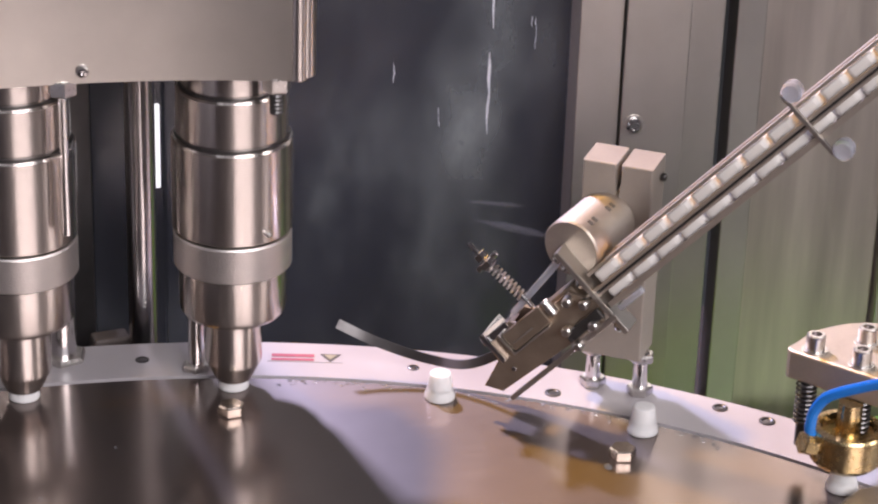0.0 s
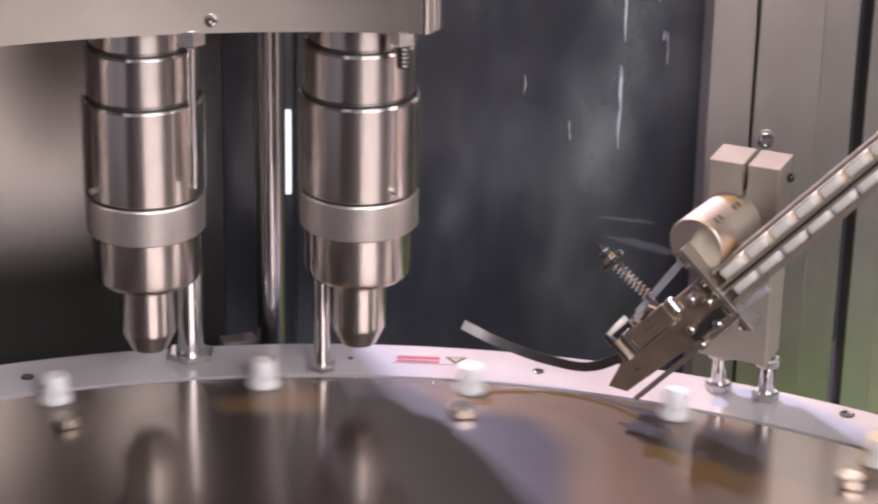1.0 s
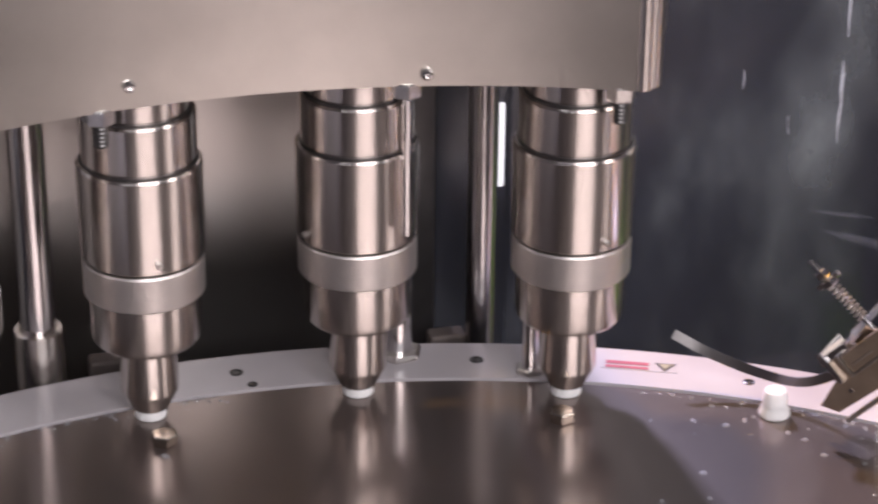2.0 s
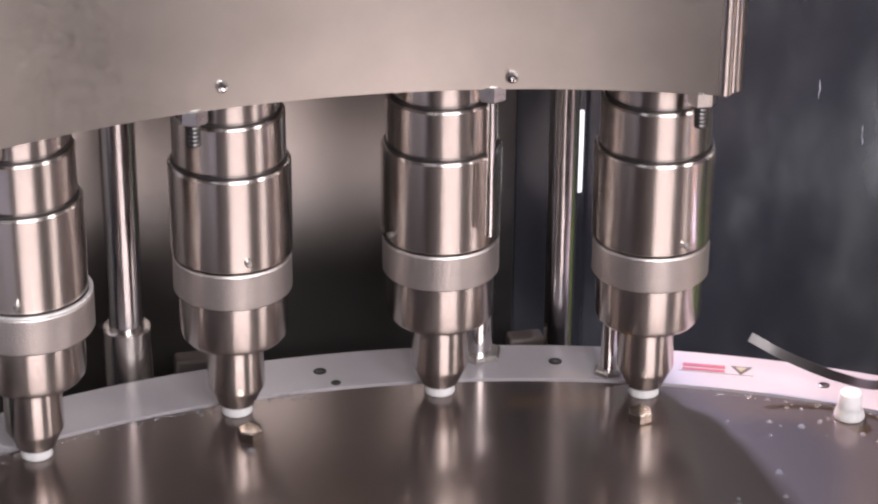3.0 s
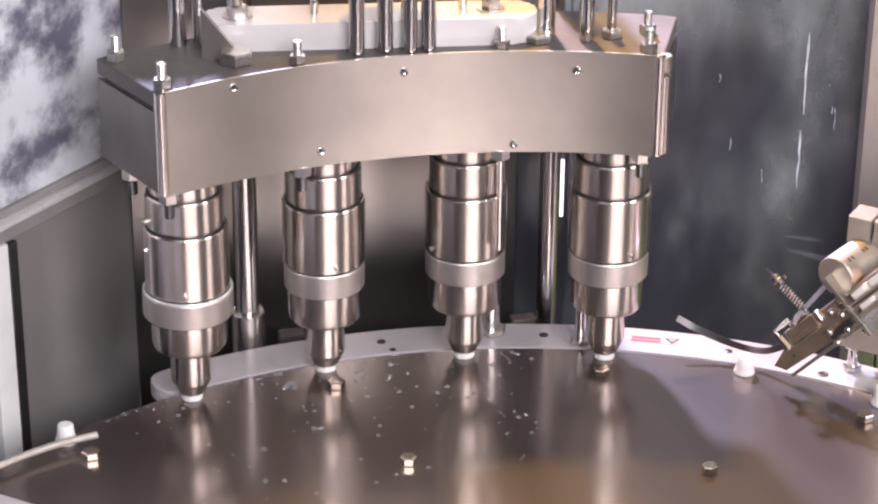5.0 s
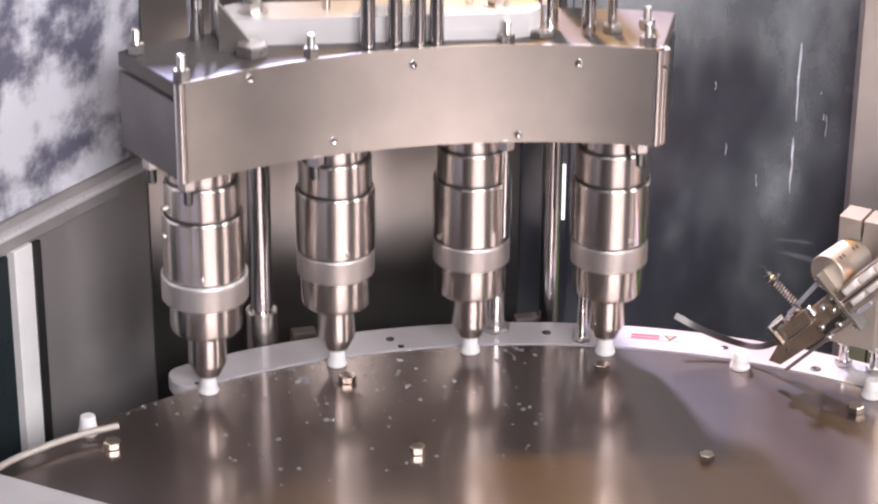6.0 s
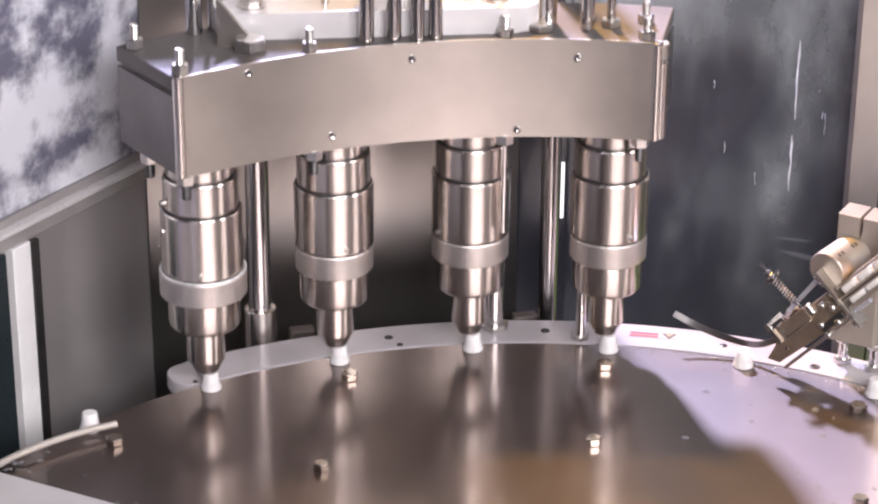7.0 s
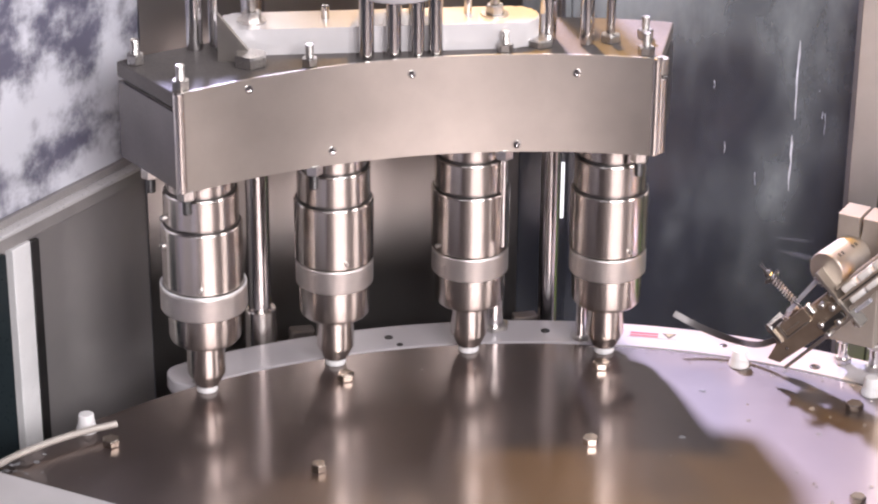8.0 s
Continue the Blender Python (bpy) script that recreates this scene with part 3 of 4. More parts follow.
def capping_head(unit, i):
    m = pose(*polar(RH, STATION[i]), 0, 0, STATION[i])
    body = part("capping_head", lathe(tall([(0.0, 0.0425), (0.0245, 0.0425), (0.0262, 0.0445), (0.0268, 0.047), (0.0270, 0.0690), (0.0262, 0.0700), (0.0262, 0.0885), (0.0290, 0.0892), (0.0298, 0.0900),
                                       (0.0300, 0.1350), (0.0292, 0.1362), (0.0270, 0.1366), (0.0270, 0.1378), (0.0276, 0.1384), (0.0276, 0.1600), (0.0268, 0.1612),
                                       (0.0245, 0.1614), (0.0245, 0.1626), (0.0251, 0.1632), (0.0251, 0.1740), (0.0180, 0.1745), (0.0180, 0.1765), (0, 0.1765)]), 64), STEEL, unit, "stepped turned stainless capping head", m=m)
    loose = i == 1
    part("collar", lathe(tall([(0.0268, 0.0690), (0.0286 if not loose else 0.0316, 0.0690), (0.0293 if not loose else 0.0322, 0.0698), (0.0293 if not loose else 0.0322, 0.0868), (0.0288 if not loose else 0.0318, 0.0878), (0.0275 if not loose else 0.0300, 0.0878), (0.0275 if not loose else 0.0300, 0.0700)]), 64, True), COLLAR, body, "matt clamping collar")
    part("nozzle", lathe([(0.0112, 0.0480), (0.0112, 0.0432), (0.0137, 0.0430), (0.0143, 0.0422), (0.0144, 0.0205), (0.0142, 0.0192), (0.0135, 0.0180), (0.0096, 0.0100), (0.0090, 0.0090), (0.0082, 0.0090), (0.0082, 0.0205), (0, 0.0210)], 48), STEEL, body, "tapered screwing nozzle")
    part("dark_ring", lathe([(0.0111, 0.0482), (0.0138, 0.0480), (0.0138, 0.0436), (0.0111, 0.0433)], 40), DARKSTEEL, body, "dark neck ring above the nozzle")
    # dark rings over the ledges give the grooves their shade
    for r0, r1, z in ((0.0262, 0.0284, 0.1368), (0.0238, 0.0260, 0.1616)):
        part("groove_shade", lathe(tall([(r0, z - 0.0004), (r1, z - 0.0002), (r1, z + 0.0005), (r0, z + 0.0007)]), 64, True), SPRINGSTEEL, body, "dark ring added for the shade in the groove between the steps")
    part("set_screw", rod(0.0016, 0, 0.004, 12), NUTSTEEL, body, m=pose(0.0, 0.0, 0.100) @ pose(0, 0, 0, 0, 0, {1: 150, 2: 180, 3: 120, 4: 215}[i]) @ pose(0.0288, 0, 0, 0, 90, 0))
    if loose:
        # pale ring on the lip carries its bright reflection as colour
        part("collar_lip", lathe(tall([(0.0303, 0.0879), (0.0320, 0.0879), (0.0322, 0.0885), (0.0318, 0.0891), (0.0303, 0.0891)]), 64, True), BRIGHTBAR, body, "lip of the wide collar, its bright reflection put into the colour")
        for z in (0.128, 0.150):
            part("side_screw", rod(0.0022, 0, 0.007, 14), NUTSTEEL, body, m=pose(0, 0, z) @ pose(0, 0, 0, 0, 0, 85) @ pose(0.025, 0, 0, 0, 90, 0))


def stud(unit, r, a, z, up, size, mat=None, turn=0, tall=0.0):
    """Threaded stud with a nut, pointing up or down from z."""
    s = 1 if up else -1
    m = pose(*polar(r, a, z), 0, 0, turn)
    nut = part("nut", hexnut(size, min(0, s * size * 1.1), max(0, s * size * 1.1)), mat or NUTSTEEL, unit, m=m)
    if tall:
        part("long_rod", rod(0.0021, -tall, 0, 14), CHROME, nut)
        return nut
    prof = [(0, 0)]
    length = size * 2.6
    n = max(9, int(length / 0.0022))
    for k in range(n + 1):
        z0 = s * length * k / n
        prof += [(size * 0.52, z0), (size * 0.46, z0 + s * length / n * 0.5)]
    part("thread", lathe(prof + [(0, s * length * 1.03)], 14), DARKSTEEL if not up else NUTSTEEL, nut)
    return nut


def capping_unit():
    unit = thing("capping_unit", "stainless lifting housing with four capping heads under it", "capping unit")
    part("housing", prism(sector(0.4365, 0.517, 66.4, 113.4, 60), BOX_LOW, BOX_TOP - 0.0135, 0.0015), SHEET, unit, "curved brushed stainless housing")
    part("front_sheet", prism(sector(0.4345, 0.4364, 66.7, 113.1, 60), BOX_LOW - 0.001, BOX_TOP + 0.001, 0.0004), SHEET, unit, "curved brushed stainless front cover")
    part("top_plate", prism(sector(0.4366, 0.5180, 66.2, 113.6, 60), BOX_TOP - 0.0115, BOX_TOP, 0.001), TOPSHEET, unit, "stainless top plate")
    part("seam", prism(sector(0.438, 0.515, 66.6, 113.2, 40), BOX_TOP - 0.0134, BOX_TOP - 0.0116), DARKSTEEL, unit, "dark seam under the top plate")
    for a in (66.55, 113.25):
        part("corner_bar", rod(0.0042, BOX_LOW - 0.001, BOX_TOP + 0.001, 20), STEEL, unit, "rounded corner bar", m=pose(*polar(0.4375, a)))
    part("corner_post", rod(0.0056, BOX_LOW, BOX_TOP - 0.0145, 28), STEEL, unit, "rounded steel corner post", m=pose(*polar(0.4412, 66.25)))
    part("corner_cap", rod(0.0060, BOX_TOP - 0.0120, BOX_TOP - 0.0005, 28), SHEET, unit, "rounded corner of the top plate", m=pose(*polar(0.4412, 66.25)))
    # thin sheets added over both ends to darken them like a dark reflection
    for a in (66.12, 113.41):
        part("end_shade_sheet", prism(sector(0.4385, 0.5165, a, a + 0.27, 2), BOX_LOW + 0.001, BOX_TOP - 0.0140, 0.0004), ENDSHADE, unit, "thin end sheet added dark for the face's dark reflection")
    for i in (1, 2, 3, 4):
        capping_head(unit, i)
    # button screws on the front cover
    for a, z in ((106.2, 0.2515), (90.0, 0.2470), (74.1, 0.2450), (97.9, 0.1940), (79.7, 0.1890)):
        p = polar(0.4345, a, z)
        part("cover_screw", lathe([(0.0031, 0), (0.0031, 0.0010), (0.0022, 0.0024), (0.0011, 0.0027), (0.0011, 0.0014), (0, 0.0014)], 16), CHROME, unit, m=Matrix.Translation(p) @ pose(0, 0, 0, 0, 0, a) @ pose(0, 0, 0, 0, -90, 0))
    # nuts and studs
    for r, a in ((0.4390, 99.6), (0.4390, 80.9), (0.4400, 67.9), (0.4400, 112.6), (0.489, 112.8)):
        stud(unit, r, a, BOX_LOW, False, 0.0070, turn=a * 7, tall=0.080 if a == 80.9 else 0.0)
    for r, a, s, mat in ((0.507, 112.6, 0.0066, None), (0.4440, 112.5, 0.0066, None), (0.4435, 99.6, 0.0060, None), (0.479, 100.2, 0.0062, None), (0.4545, 91.3, 0.0054, None), (0.4435, 80.9, 0.0058, None), (0.465, 82.3, 0.0060, NUTGOLD), (0.4435, 67.7, 0.0062, None), (0.480, 68.2, 0.0060, None)):
        stud(unit, r, a, BOX_TOP, True, s, mat, turn=a * 5)
    part("large_nut", hexnut(0.0125, 0, 0.009), NUTSTEEL, unit, m=pose(*polar(0.462, 104.4, BOX_TOP), 0, 0, 20))
    part("large_nut", hexnut(0.0105, 0, 0.006), NUTSTEEL, unit, m=pose(*polar(0.457, 77.6, BOX_TOP), 0, 0, 10))
    for r, a, w, h in ((0.483, 96.5, 0.0030, 0.030), (0.472, 84.0, 0.0030, 0.036), (0.469, 71.2, 0.0034, 0.036)):
        nut = part("rod_nut", hexnut(w * 2.3, 0, 0.0055), NUTSTEEL, unit, m=pose(*polar(r, a, BOX_TOP), 0, 0, a))
        part("short_rod", rod(w, 0.0055, h, 20), CHROME, nut)
    for r, a, w in ((0.511, 107.0, 0.0060), (0.511, 105.3, 0.0036), (0.446, 94.0, 0.0056), (0.446, 91.4, 0.0056), (0.443, 89.2, 0.0050), (0.444, 87.5, 0.0054), (0.478, 93.0, 0.0050), (0.478, 88.6, 0.0050), (0.470, 76.8, 0.0062), (0.460, 73.3, 0.0052)):
        part("drive_rod", rod(w, BOX_TOP, BOX_TOP + 0.16, 24), CHROME, unit, m=pose(*polar(r, a)))
    part("flange", lathe([(0, 0.045), (0.0330, 0.045), (0.0336, 0.046), (0.0336, 0.056), (0.0330, 0.057), (0, 0.057)], 48), RINGWHITE, unit, "pale round flange over the drive rods", m=pose(*polar(0.461, 90.7, BOX_TOP)))
    # long pale plate with round ends across the top
    p, q, w = Vector((-0.116, 0.4855)), Vector((0.082, 0.4605)), 0.0185
    lean = math.degrees(math.atan2(q.y - p.y, q.x - p.x))
    outline = [tuple(q + w * Vector(polar(1, lean - 90 + 10 * k)[:2])) for k in range(19)] + [tuple(p + w * Vector(polar(1, lean + 90 + 10 * k)[:2])) for k in range(19)]
    part("bridge_plate", prism(outline, BOX_TOP + 0.0002, BOX_TOP + 0.020, 0.0015), PALEPLATE, unit, "long pale bridge plate with round ends")
    for x, y, r in ((-0.108, 0.484, 0.0072), (0.068, 0.463, 0.0068)):
        nut = part("bridge_nut", hexnut(r, 0, 0.008), NUTSTEEL, unit, m=pose(x, y, BOX_TOP + 0.020, 0, 0, 8))
        part("washer", lathe([(0, 0), (r * 1.5, 0), (r * 1.5, 0.0014), (0, 0.0014)], 24), NUTSTEEL, nut)
        part("stud", rod(r * 0.5, 0.008, 0.017, 16), NUTSTEEL, nut)
    part("gusset", prism([(0, 0), (0.030, 0), (0.0, 0.036)], -0.002, 0.002), SHEET, unit, "triangular stainless gusset", smooth=False, m=pose(-0.136, 0.462, BOX_TOP) @ pose(0, 0, 0, 90, 0, -20))
    return unit


# ---- cap chute ----


def chute_stand():
    at = pose(0.3378, 0.3750, 0, 0, 0, -42)
    st = thing("chute_bracket", "clamp bracket on two bolts holding the cap chute cylinder", "bracket", at=at)
    # local x along the rim, y outwards
    pts = [(-0.021, 0.0275), (0.0145, 0.0275), (0.0145, 0.1325), (-0.0014, 0.1325), (-0.0014, 0.110), (-0.0040, 0.110), (-0.0040, 0.1325), (-0.021, 0.1325)]
    part("clamp_block", prism(pts, -0.012, 0.012, 0.0009), CLAMP, st, "slotted grey clamp block", m=pose(0, 0.0, 0, 90, 0, 0))
    for x in (-0.0125, 0.0125):
        bolt = part("foot_bolt", rod(0.0040, 0.004, 0.0280, 20), CHROME, st, m=pose(x, 0, 0))
        part("nut", hexnut(0.0068, 0.004, 0.0088), NUTSTEEL, bolt, m=pose(0, 0, 0, 0, 0, 15))
        part("nut", hexnut(0.0066, 0.0228, 0.0272), NUTSTEEL, bolt, m=pose(0, 0, 0, 0, 0, 40))
    part("clamp_screw", rod(0.0022, 0, 0.003, 14), DARKSTEEL, st, m=pose(0.0145, 0.004, 0.123, 0, 90, 0))
    cyl = part("cylinder", lathe([(0, 0), (0.0143, 0), (0.0150, 0.0008), (0.0150, 0.0580), (0.0143, 0.0590), (0, 0.0590)], 48), ALUMINIUM, st, "matt round cylinder with printed marks", m=pose(-0.0025, 0.013, 0.1040, 95, 0, -13))
    for z, a in ((0.030, 62), (0.034, 62), (0.047, 62), (0.051, 62)):
        part("mark", block(0.0149, 0.0152, -0.0016, 0.0016, z, z + 0.0022, 0), INK, cyl, smooth=False, m=pose(0, 0, 0, 0, 0, a))


CH_A = 46.3
CHUTE = Matrix.Translation((0.2854, 0.3650, 0.0096)) @ pose(0, 0, 0, 0, 0, CH_A - 90) @ pose(0, 0, 0, 0, -48, 0) @ pose(0, 0, 0.014)


def chute():
    """Local x runs up the chute, y outwards, z square to its floor."""
    ch = thing("cap_chute", "inclined steel cap chute with a pick-up head at its low end", "chute", at=CHUTE)
    L0, L1 = 0.078, 0.46
    for z, y, h, w in ((0.0, 0.0, 0.0016, 0.018), (0.0180, 0.006, 0.0018, 0.004), (0.0180, -0.006, 0.0018, 0.003)):
        part("rail", block(L0, L1, y - w / 2, y + w / 2, z, z + h, 0.0003), ALUMINIUM, ch, "long steel rail")
    part("rail", block(L0 - 0.01, L1, -0.0108, -0.0092, 0.0104, 0.0120, 0.0003), ALUMINIUM, ch, "long steel centre rail")
    part("rail", block(L0 - 0.006, L1, -0.0104, -0.0092, 0.0076, 0.0092, 0.0003), ALUMINIUM, ch, "long steel centre rail")
    part("rail_web", block(L0 - 0.006, L1, -0.0096, -0.0086, 0.0092, 0.0104, 0.0002), DARKSTEEL, ch, "dark web between the centre rails")
    part("rail", block(L0, L1, -0.0108, -0.0092, 0.0, 0.0030, 0.0003), ALUMINIUM, ch, "long steel lower rail")
    part("back_plate", block(L0, L1, 0.0088, 0.0100, 0.0, 0.0195, 0.0003), BRONZE, ch, "steel back plate")
    # end plate that carries the chute
    part("end_plate", block(0.074, 0.0768, -0.012, 0.002, -0.014, 0.0375, 0.0005), SHEET, ch, "thin steel cross plate")
    part("clear_block", block(0.080, 0.096, -0.0105, -0.006, -0.0045, -0.0010, 0.001), CLEAR, ch, "clear plastic block")
    for z in (-0.010, 0.018, 0.028, 0.0345):
        part("screw", rod(0.0026, 0, 0.0045, 14), CHROME, ch, m=pose(0.074, -0.006, z, 0, -90, 0))
    # pick-up head
    part("side_plate", prism([(0.000, 0.001), (0.070, -0.003), (0.074, 0.006), (0.066, 0.019), (0.034, 0.019), (0.030, 0.026), (0.014, 0.026), (0.010, 0.014), (-0.006, 0.009)], -0.0012, 0.0012, 0.0003), BRONZE, ch, "dark bronzed side plate", m=pose(0, -0.0098, 0, 90, 0, 0))
    part("side_plate", prism([(0.000, 0.001), (0.070, -0.003), (0.074, 0.006), (0.066, 0.019), (0.034, 0.019), (0.030, 0.026), (0.014, 0.026), (0.010, 0.014), (-0.006, 0.009)], -0.0012, 0.0012, 0.0003), BRONZE, ch, "dark bronzed side plate", m=pose(0, 0.0098, 0, 90, 0, 0))
    part("head_block", block(0.032, 0.068, -0.0085, 0.0085, 0.008, 0.0205, 0.001), BRONZE, ch, "dark bronzed block")
    part("raised_block", block(0.0235, 0.050, -0.0150, -0.0112, 0.0130, 0.0235, 0.0008), BRONZE, ch, "raised bronzed block")
    part("edge_strip", block(0.0220, 0.0478, -0.0158, -0.0112, 0.0118, 0.0127, 0.0002), SHEET, ch, "bright edge strip")
    part("edge_strip", block(0.0218, 0.0230, -0.0158, -0.0112, 0.0118, 0.0245, 0.0002), SHEET, ch, "bright edge strip")
    part("edge_strip", block(0.026, 0.040, -0.0158, -0.0151, 0.0165, 0.0171, 0.0002), SHEET, ch, "bright edge strip")
    part("stop_pin", rod(0.0026, 0.0145, 0.0235, 16), NUTSTEEL, ch, "pale stop pin", m=pose(0.053, -0.0120, 0))
    part("small_screw", rod(0.0013, 0, 0.001, 12), CHROME, ch, m=pose(0.0139, -0.0110, 0.0064, 90, 0, 0))
    part("spacer", block(0.050, 0.073, -0.0145, -0.0112, -0.0010, 0.0045, 0.0005), DARKSTEEL, ch, "dark spacer bar")
    part("lower_rail", block(0.002, 0.078, -0.0135, -0.0112, -0.0056, -0.0030, 0.0003), SHEET, ch, "bright lower rail")
    part("jaw", block(0.010, 0.028, -0.0115, 0.0115, 0.0235, 0.0275, 0.0006), CHROME, ch, "bright jaw bar")
    part("jaw", block(0.012, 0.015, -0.0135, 0.0115, 0.012, 0.030, 0.0006), CHROME, ch, "bright jaw bar")
    for x, z in ((0.064, 0.0160), (0.070, 0.010), (0.0528, 0.0050), (0.0520, -0.0040), (0.066, -0.001)):
        part("screw", rod(0.0025, 0, 0.006, 14), NUTSTEEL, ch, m=pose(x, -0.0112, z, 90, 0, 0))
    part("lever", block(0.030, 0.072, -0.004, -0.001, 0.0275, 0.0310, 0.0008), CLEAR, ch, "clear plastic lever", m=pose(0.004, 0, -0.006, 0, -8, 0))
    rd = part("spring_rod", rod(0.0012, 0.018, 0.066, 12), CHROME, ch, m=pose(0.043, -0.004, 0.002, 0, -4, 0))
    part("spring", spring(0.0026, 0.0005, 0.028, 0.050, 9), NUTSTEEL, rd)
    part("wing_nut", hexnut(0.0045, 0.050, 0.054), CHROME, rd)
    part("wing_nut", hexnut(0.0036, 0.055, 0.059), CHROME, rd)
    part("wing", block(-0.0075, 0.0075, -0.001, 0.001, 0.0515, 0.0545, 0.0008), CHROME, rd)
    # cross clamp higher up
    part("cross_bar", block(0.217, 0.2192, -0.0135, -0.0115, -0.008, 0.028, 0.0004), SHEET, ch, "thin cross bar")
    for z in (-0.009, 0.026):
        part("thumb_knob", lathe([(0, -0.003), (0.0040, -0.003), (0.0050, -0.0015), (0.0050, 0.003), (0.0038, 0.0045), (0, 0.0045)], 20), CLEAR, ch, "clear plastic thumb knob", m=pose(0.223, -0.011, z, 90, 0, 0))
    # flat guide spring that reaches over the rim
    inv = CHUTE.inverted()
    pts = [inv @ Vector(p) for p in curve_points([(0.2098, 0.440, 0.031), (0.2265, 0.430, 0.0230), (0.2489, 0.415, 0.0167), (0.266, 0.399, 0.0185), (0.282, 0.380, 0.0348)], 10)]
    part("guide_spring", tube(pts, 0.001, flat=(0.0010, 0.0050)), SPRINGSTEEL, ch, "curved flat steel guide spring")
    return ch


def squared(bm):
    """Caps with flattened sides: the round section drawn out to a rounded square."""
    for v in bm.verts:
        r = math.hypot(v.co.x, v.co.y)
        if r > 1e-6:
            k = 1 / ((abs(v.co.x) / r) ** 5 + (abs(v.co.y) / r) ** 5) ** 0.2
            v.co.x, v.co.y = v.co.x * k, v.co.y * k
    return bm


def chute_caps():
    first = None
    for k in range(21):
        m = CHUTE @ pose(0.0875 + 0.0166 * k, 0, 0.0018)
        if first is None:
            first = thing("bottle_cap", "white plastic cap waiting in the steel chute", "cap", "caps in the chute", at=m)
            part("skirt", squared(lathe([(0, 0.0002), (0.0076, 0.0002), (0.0079, 0.001), (0.0079, 0.0040), (0.0077, 0.0050), (0, 0.0050)], 32)), CHUTECAP, first)
            part("cap_top", squared(lathe([(0, 0.0049), (0.0077, 0.0049), (0.0076, 0.0150), (0.0070, 0.0158), (0, 0.0160)], 32)), CHUTECAP, first)
        else:
            copy_thing(first, m)


# ---- gripper beside the chute ----


def presser():
    ob = thing("presser", "aluminium presser plate with springs, brass fitting and blue hose", "presser", at=pose(*polar(RH, 32.14, 0), 0, 0, 32.14))
    # local x outwards, y along the rim
    side = [(0.0038, 0.0372), (0.0060, 0.0383), (0.0210, 0.0366), (0.0316, 0.0345), (0.0400, 0.0315), (0.0470, 0.0270), (0.0530, 0.0210), (0.0573, 0.0140), (0.0595, 0.0050)]
    pts = [(0.0025, 0.0350)] + side + [(x, -y) for x, y in side[::-1]] + [(0.0025, -0.0350)]
    part("plate", prism(pts[::-1], 0.0500, 0.0650, 0.0012), ALUMINIUM, ob, "thick aluminium plate")
    part("hub", lathe([(0, 0.065), (0.013, 0.065), (0.0125, 0.069), (0.011, 0.070), (0, 0.070)], 40), ALUMINIUM, ob, m=pose(0.036, -0.016, 0))
    for x, y in ((0.0105, 0.0263), (0.0107, 0.0019), (0.0330, 0.0102)):
        bolt = part("bolt", lathe([(0, 0.0640), (0.0046, 0.0640), (0.0046, 0.0730), (0.0040, 0.0736), (0.0026, 0.0736), (0.0026, 0.0700), (0, 0.0700)], 20), NUTSTEEL, ob, "socket-head bolt", m=pose(x, y, 0))
        part("washer", lathe([(0, 0.0648), (0.0062, 0.0648), (0.0062, 0.0658), (0, 0.0658)], 24), NUTSTEEL, bolt)
    for x, y in ((0.0060, 0.0265), (0.0060, -0.0022)):
        rd = part("guide_rod", rod(0.0030, 0.026, 0.0510, 14), DARKSTEEL, ob, m=pose(x, y, 0))
        part("spring", spring(0.0046, 0.0007, 0.028, 0.0500, 9), SPRINGSTEEL, rd)
    part("fitting", lathe([(0, 0.0150), (0.0090, 0.0150), (0.0150, 0.0185), (0.0176, 0.0215), (0.0178, 0.0360), (0.0170, 0.0372), (0.0135, 0.0376), (0.0125, 0.0345), (0.0060, 0.0345), (0.0058, 0.0500), (0, 0.0500)], 40), BRASS, ob, "shiny brass fitting")
    part("foot", rod(0.0035, 0.0150, 0.0345, 12), DARKSTEEL, ob, "dark rod under the plate", m=pose(0.006, 0.0265, 0))
    part("elbow_nut", hexnut(0.0058, 0, 0.008), BRASS, ob, "brass elbow nut", m=pose(-0.0140, 0.0095, 0.0300, 0, -70, -35))
    knots = [(-0.0150, 0.0115, 0.0330), (-0.0168, 0.0118, 0.0400), (-0.0170, 0.0104, 0.0490), (-0.0170, 0.0055, 0.0575), (-0.0170, -0.0016, 0.0630), (-0.0170, -0.0096, 0.0678), (-0.0170, -0.0198, 0.0735), (-0.0170, -0.036, 0.081), (-0.015, -0.09, 0.100)]
    part("hose", tube(curve_points(knots, 8), 0.0027, 12), BLUE, ob, "bright blue air hose")
    part("support", rod(0.008, DECK, 0.0500, 24), CHROME, ob, m=pose(0.054, 0, 0))
    arm = thing("grip_finger", "grey steel finger lying over the turntable rim", "finger", at=pose(*polar(0.447, 30.4, DISC_Z + 0.0003), 0, 0, 20))
    part("finger", prism([(-0.016, -0.014), (0.020, -0.016), (0.036, -0.008), (0.034, -0.002), (0.014, 0.0045), (0.002, 0.0035), (-0.012, -0.002)], 0.0, 0.008, 0.002), ALUMINIUM, arm)


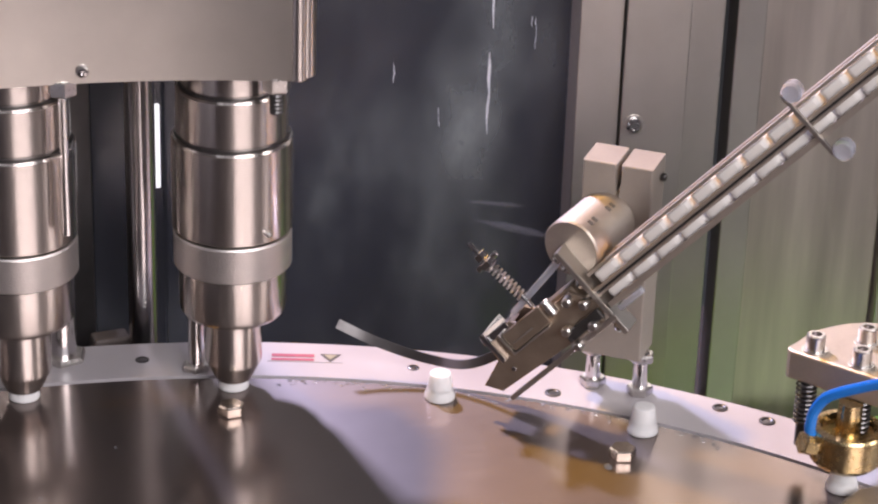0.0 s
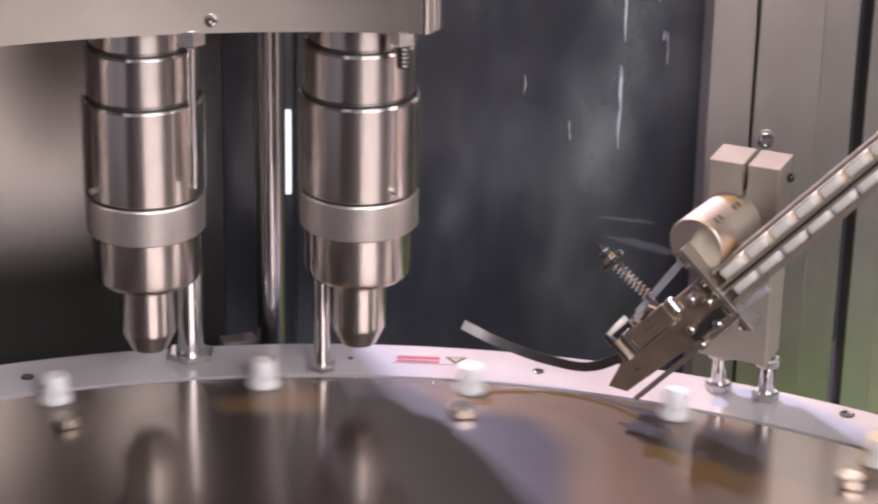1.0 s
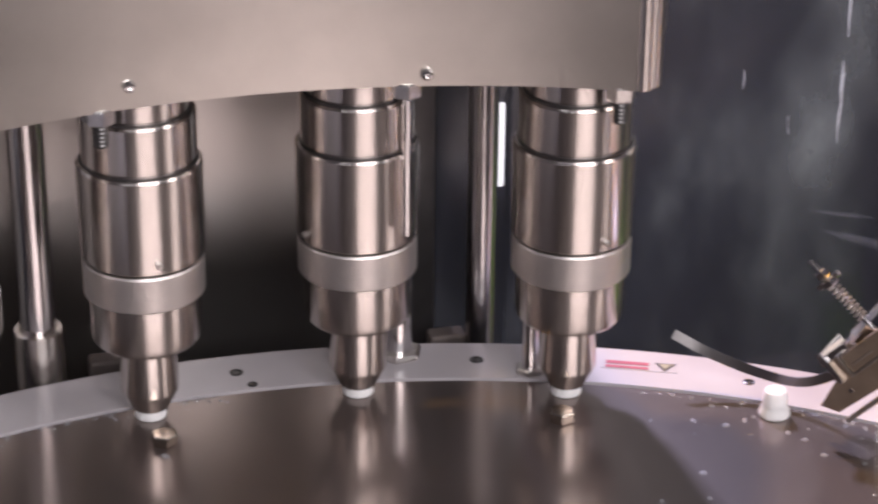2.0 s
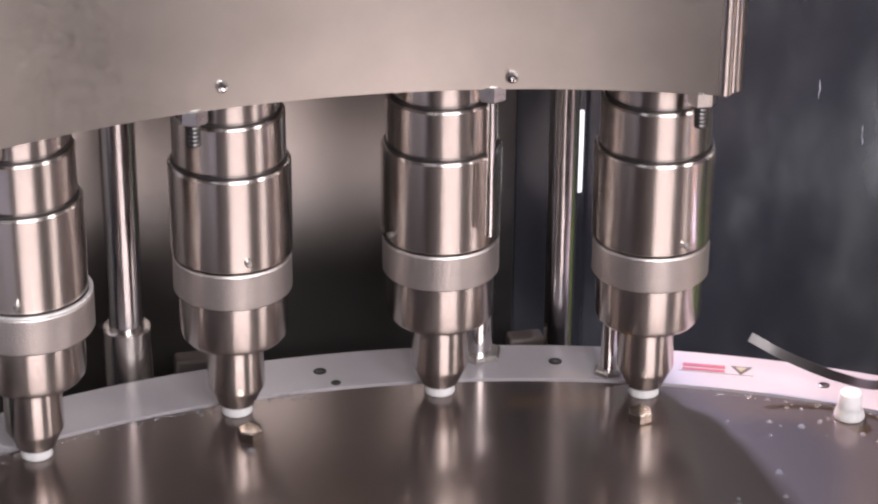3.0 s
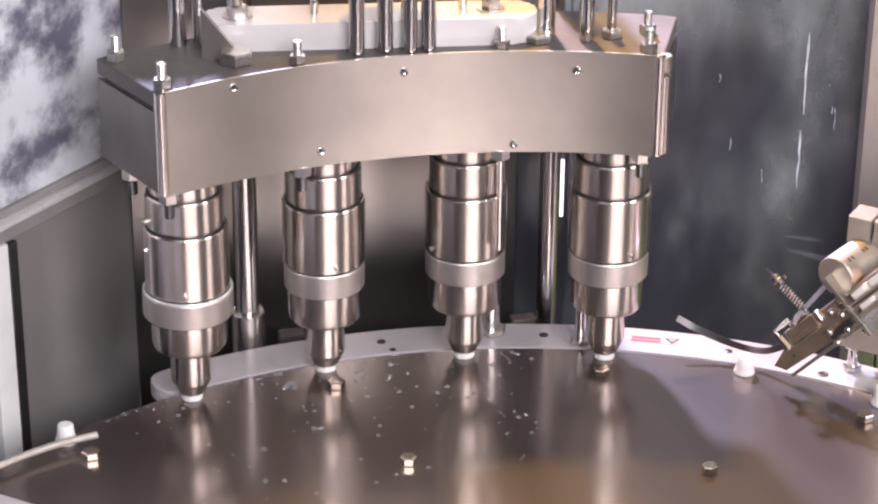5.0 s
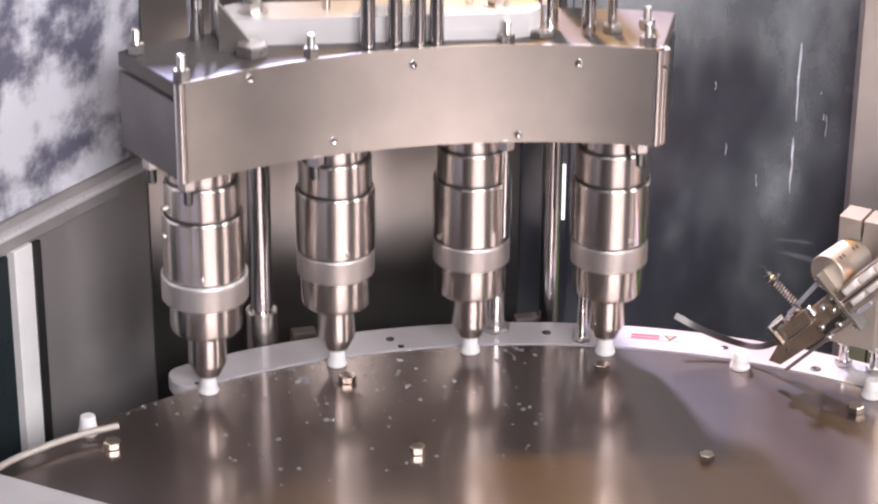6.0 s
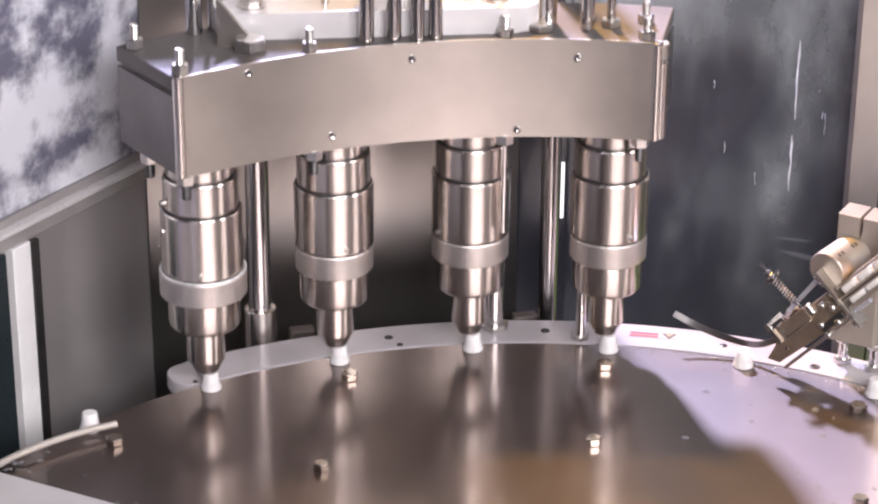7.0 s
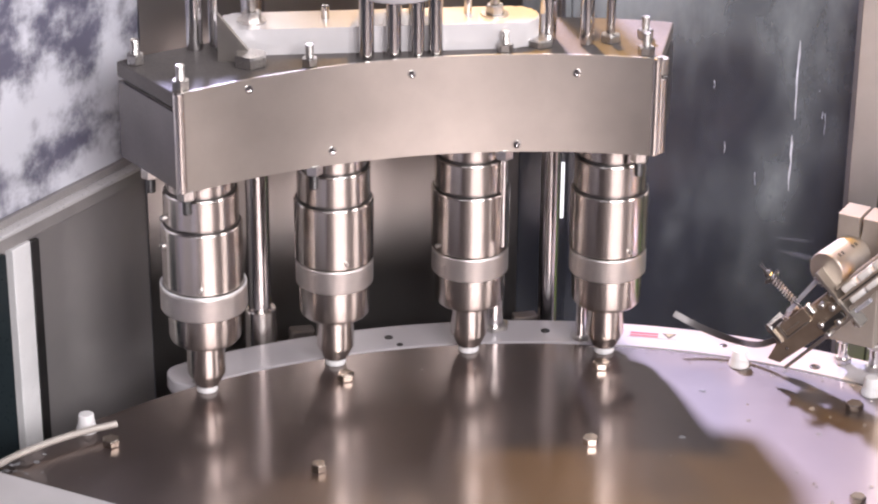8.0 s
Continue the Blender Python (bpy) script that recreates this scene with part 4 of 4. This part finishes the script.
def outfeed():
    rodob = part("guide_rod", tube(curve_points([(-0.2283, 0.3898, 0.0105), (-0.256, 0.382, 0.0105), (-0.286, 0.368, 0.0105), (-0.3173, 0.3462, 0.0105), (-0.355, 0.30, 0.0105), (-0.42, 0.20, 0.0105)], 8), 0.0026, 12), ROD)
    tagged(rodob, "bent bright guide rod over the turntable edge", "rod")
    st = thing("rod_stand", "short post holding the guide rod", "post", at=pose(-0.42, 0.20, 0))
    part("post", rod(0.006, DECK, 0.016, 20), CHROME, st)
    pl = thing("outfeed_plate", "pale flat outfeed plate over the turntable edge", "plate")
    part("plate", prism([(-0.352, 0.364), (-0.205, 0.245), (-0.30, 0.05), (-0.56, 0.05), (-0.56, 0.35)][::-1], 0.003, 0.012, 0.001), CREAM, pl)
    part("leg", block(-0.54, -0.52, 0.10, 0.30, DECK, 0.003, 0.001), SHEET, pl)
    sg = thing("small_sign", "small white sign plate with dark print", "sign", at=pose(-0.333, 0.442, 0.0, 90, 0, 45))
    part("plate", block(-0.016, 0.016, -0.052, -0.028, 0.006, 0.007, 0.0002), RINGWHITE, sg)
    part("print_bar", block(-0.010, 0.011, -0.045, -0.038, 0.0072, 0.0075, 0), INK, sg, smooth=False)


hall()
lamp_housings()
deck()
guards()
ring()
standoffs()
TABLE = turntable()
CAPS = all_caps()
UNIT = capping_unit()
chute_stand()
chute()
chute_caps()
presser()
outfeed()

STROKE = 0.0192
CYCLES = (0.58, 3.29, 6.00)
RISE = ((-0.14, 0.0), (-0.08, 0.06), (0.0, 0.5), (0.08, 0.86), (0.18, 1.0), (0.86, 1.0), (0.94, 0.86), (1.0, 0.61), (1.08, 0.22), (1.16, 0.03), (1.22, 0.0))
TURN = ((0.0, 0.0), (0.1, 0.09), (0.2, 0.36), (0.3, 0.78), (0.4, 1.27), (0.5, 1.85), (0.6, 2.46), (0.7, 3.08), (0.8, 3.52), (0.9, 3.83), (1.0, 3.97), (1.08, 4.0))


def motions():
    lift = [(0.0, 0.0)] + [(c + t, s * STROKE) for c in CYCLES for t, s in RISE] + [(8.0, 0.0)]
    walk(UNIT, [(t, pose(0, 0, z)) for t, z in lift])
    turn = [(0.0, 0.0)] + [(c + t, 4 * k + s) for k, c in enumerate(CYCLES) for t, s in TURN] + [(8.0, 12.0)]
    walk(TABLE, [(t, pose(0, 0, DISC_Z, 0, 0, s * PITCH)) for t, s in turn])
    for i, cap in enumerate(CAPS):
        walk(cap, [(t, pose(0, 0, DISC_Z, 0, 0, STATION[i] + s * PITCH)) for t, s in turn])


motions()
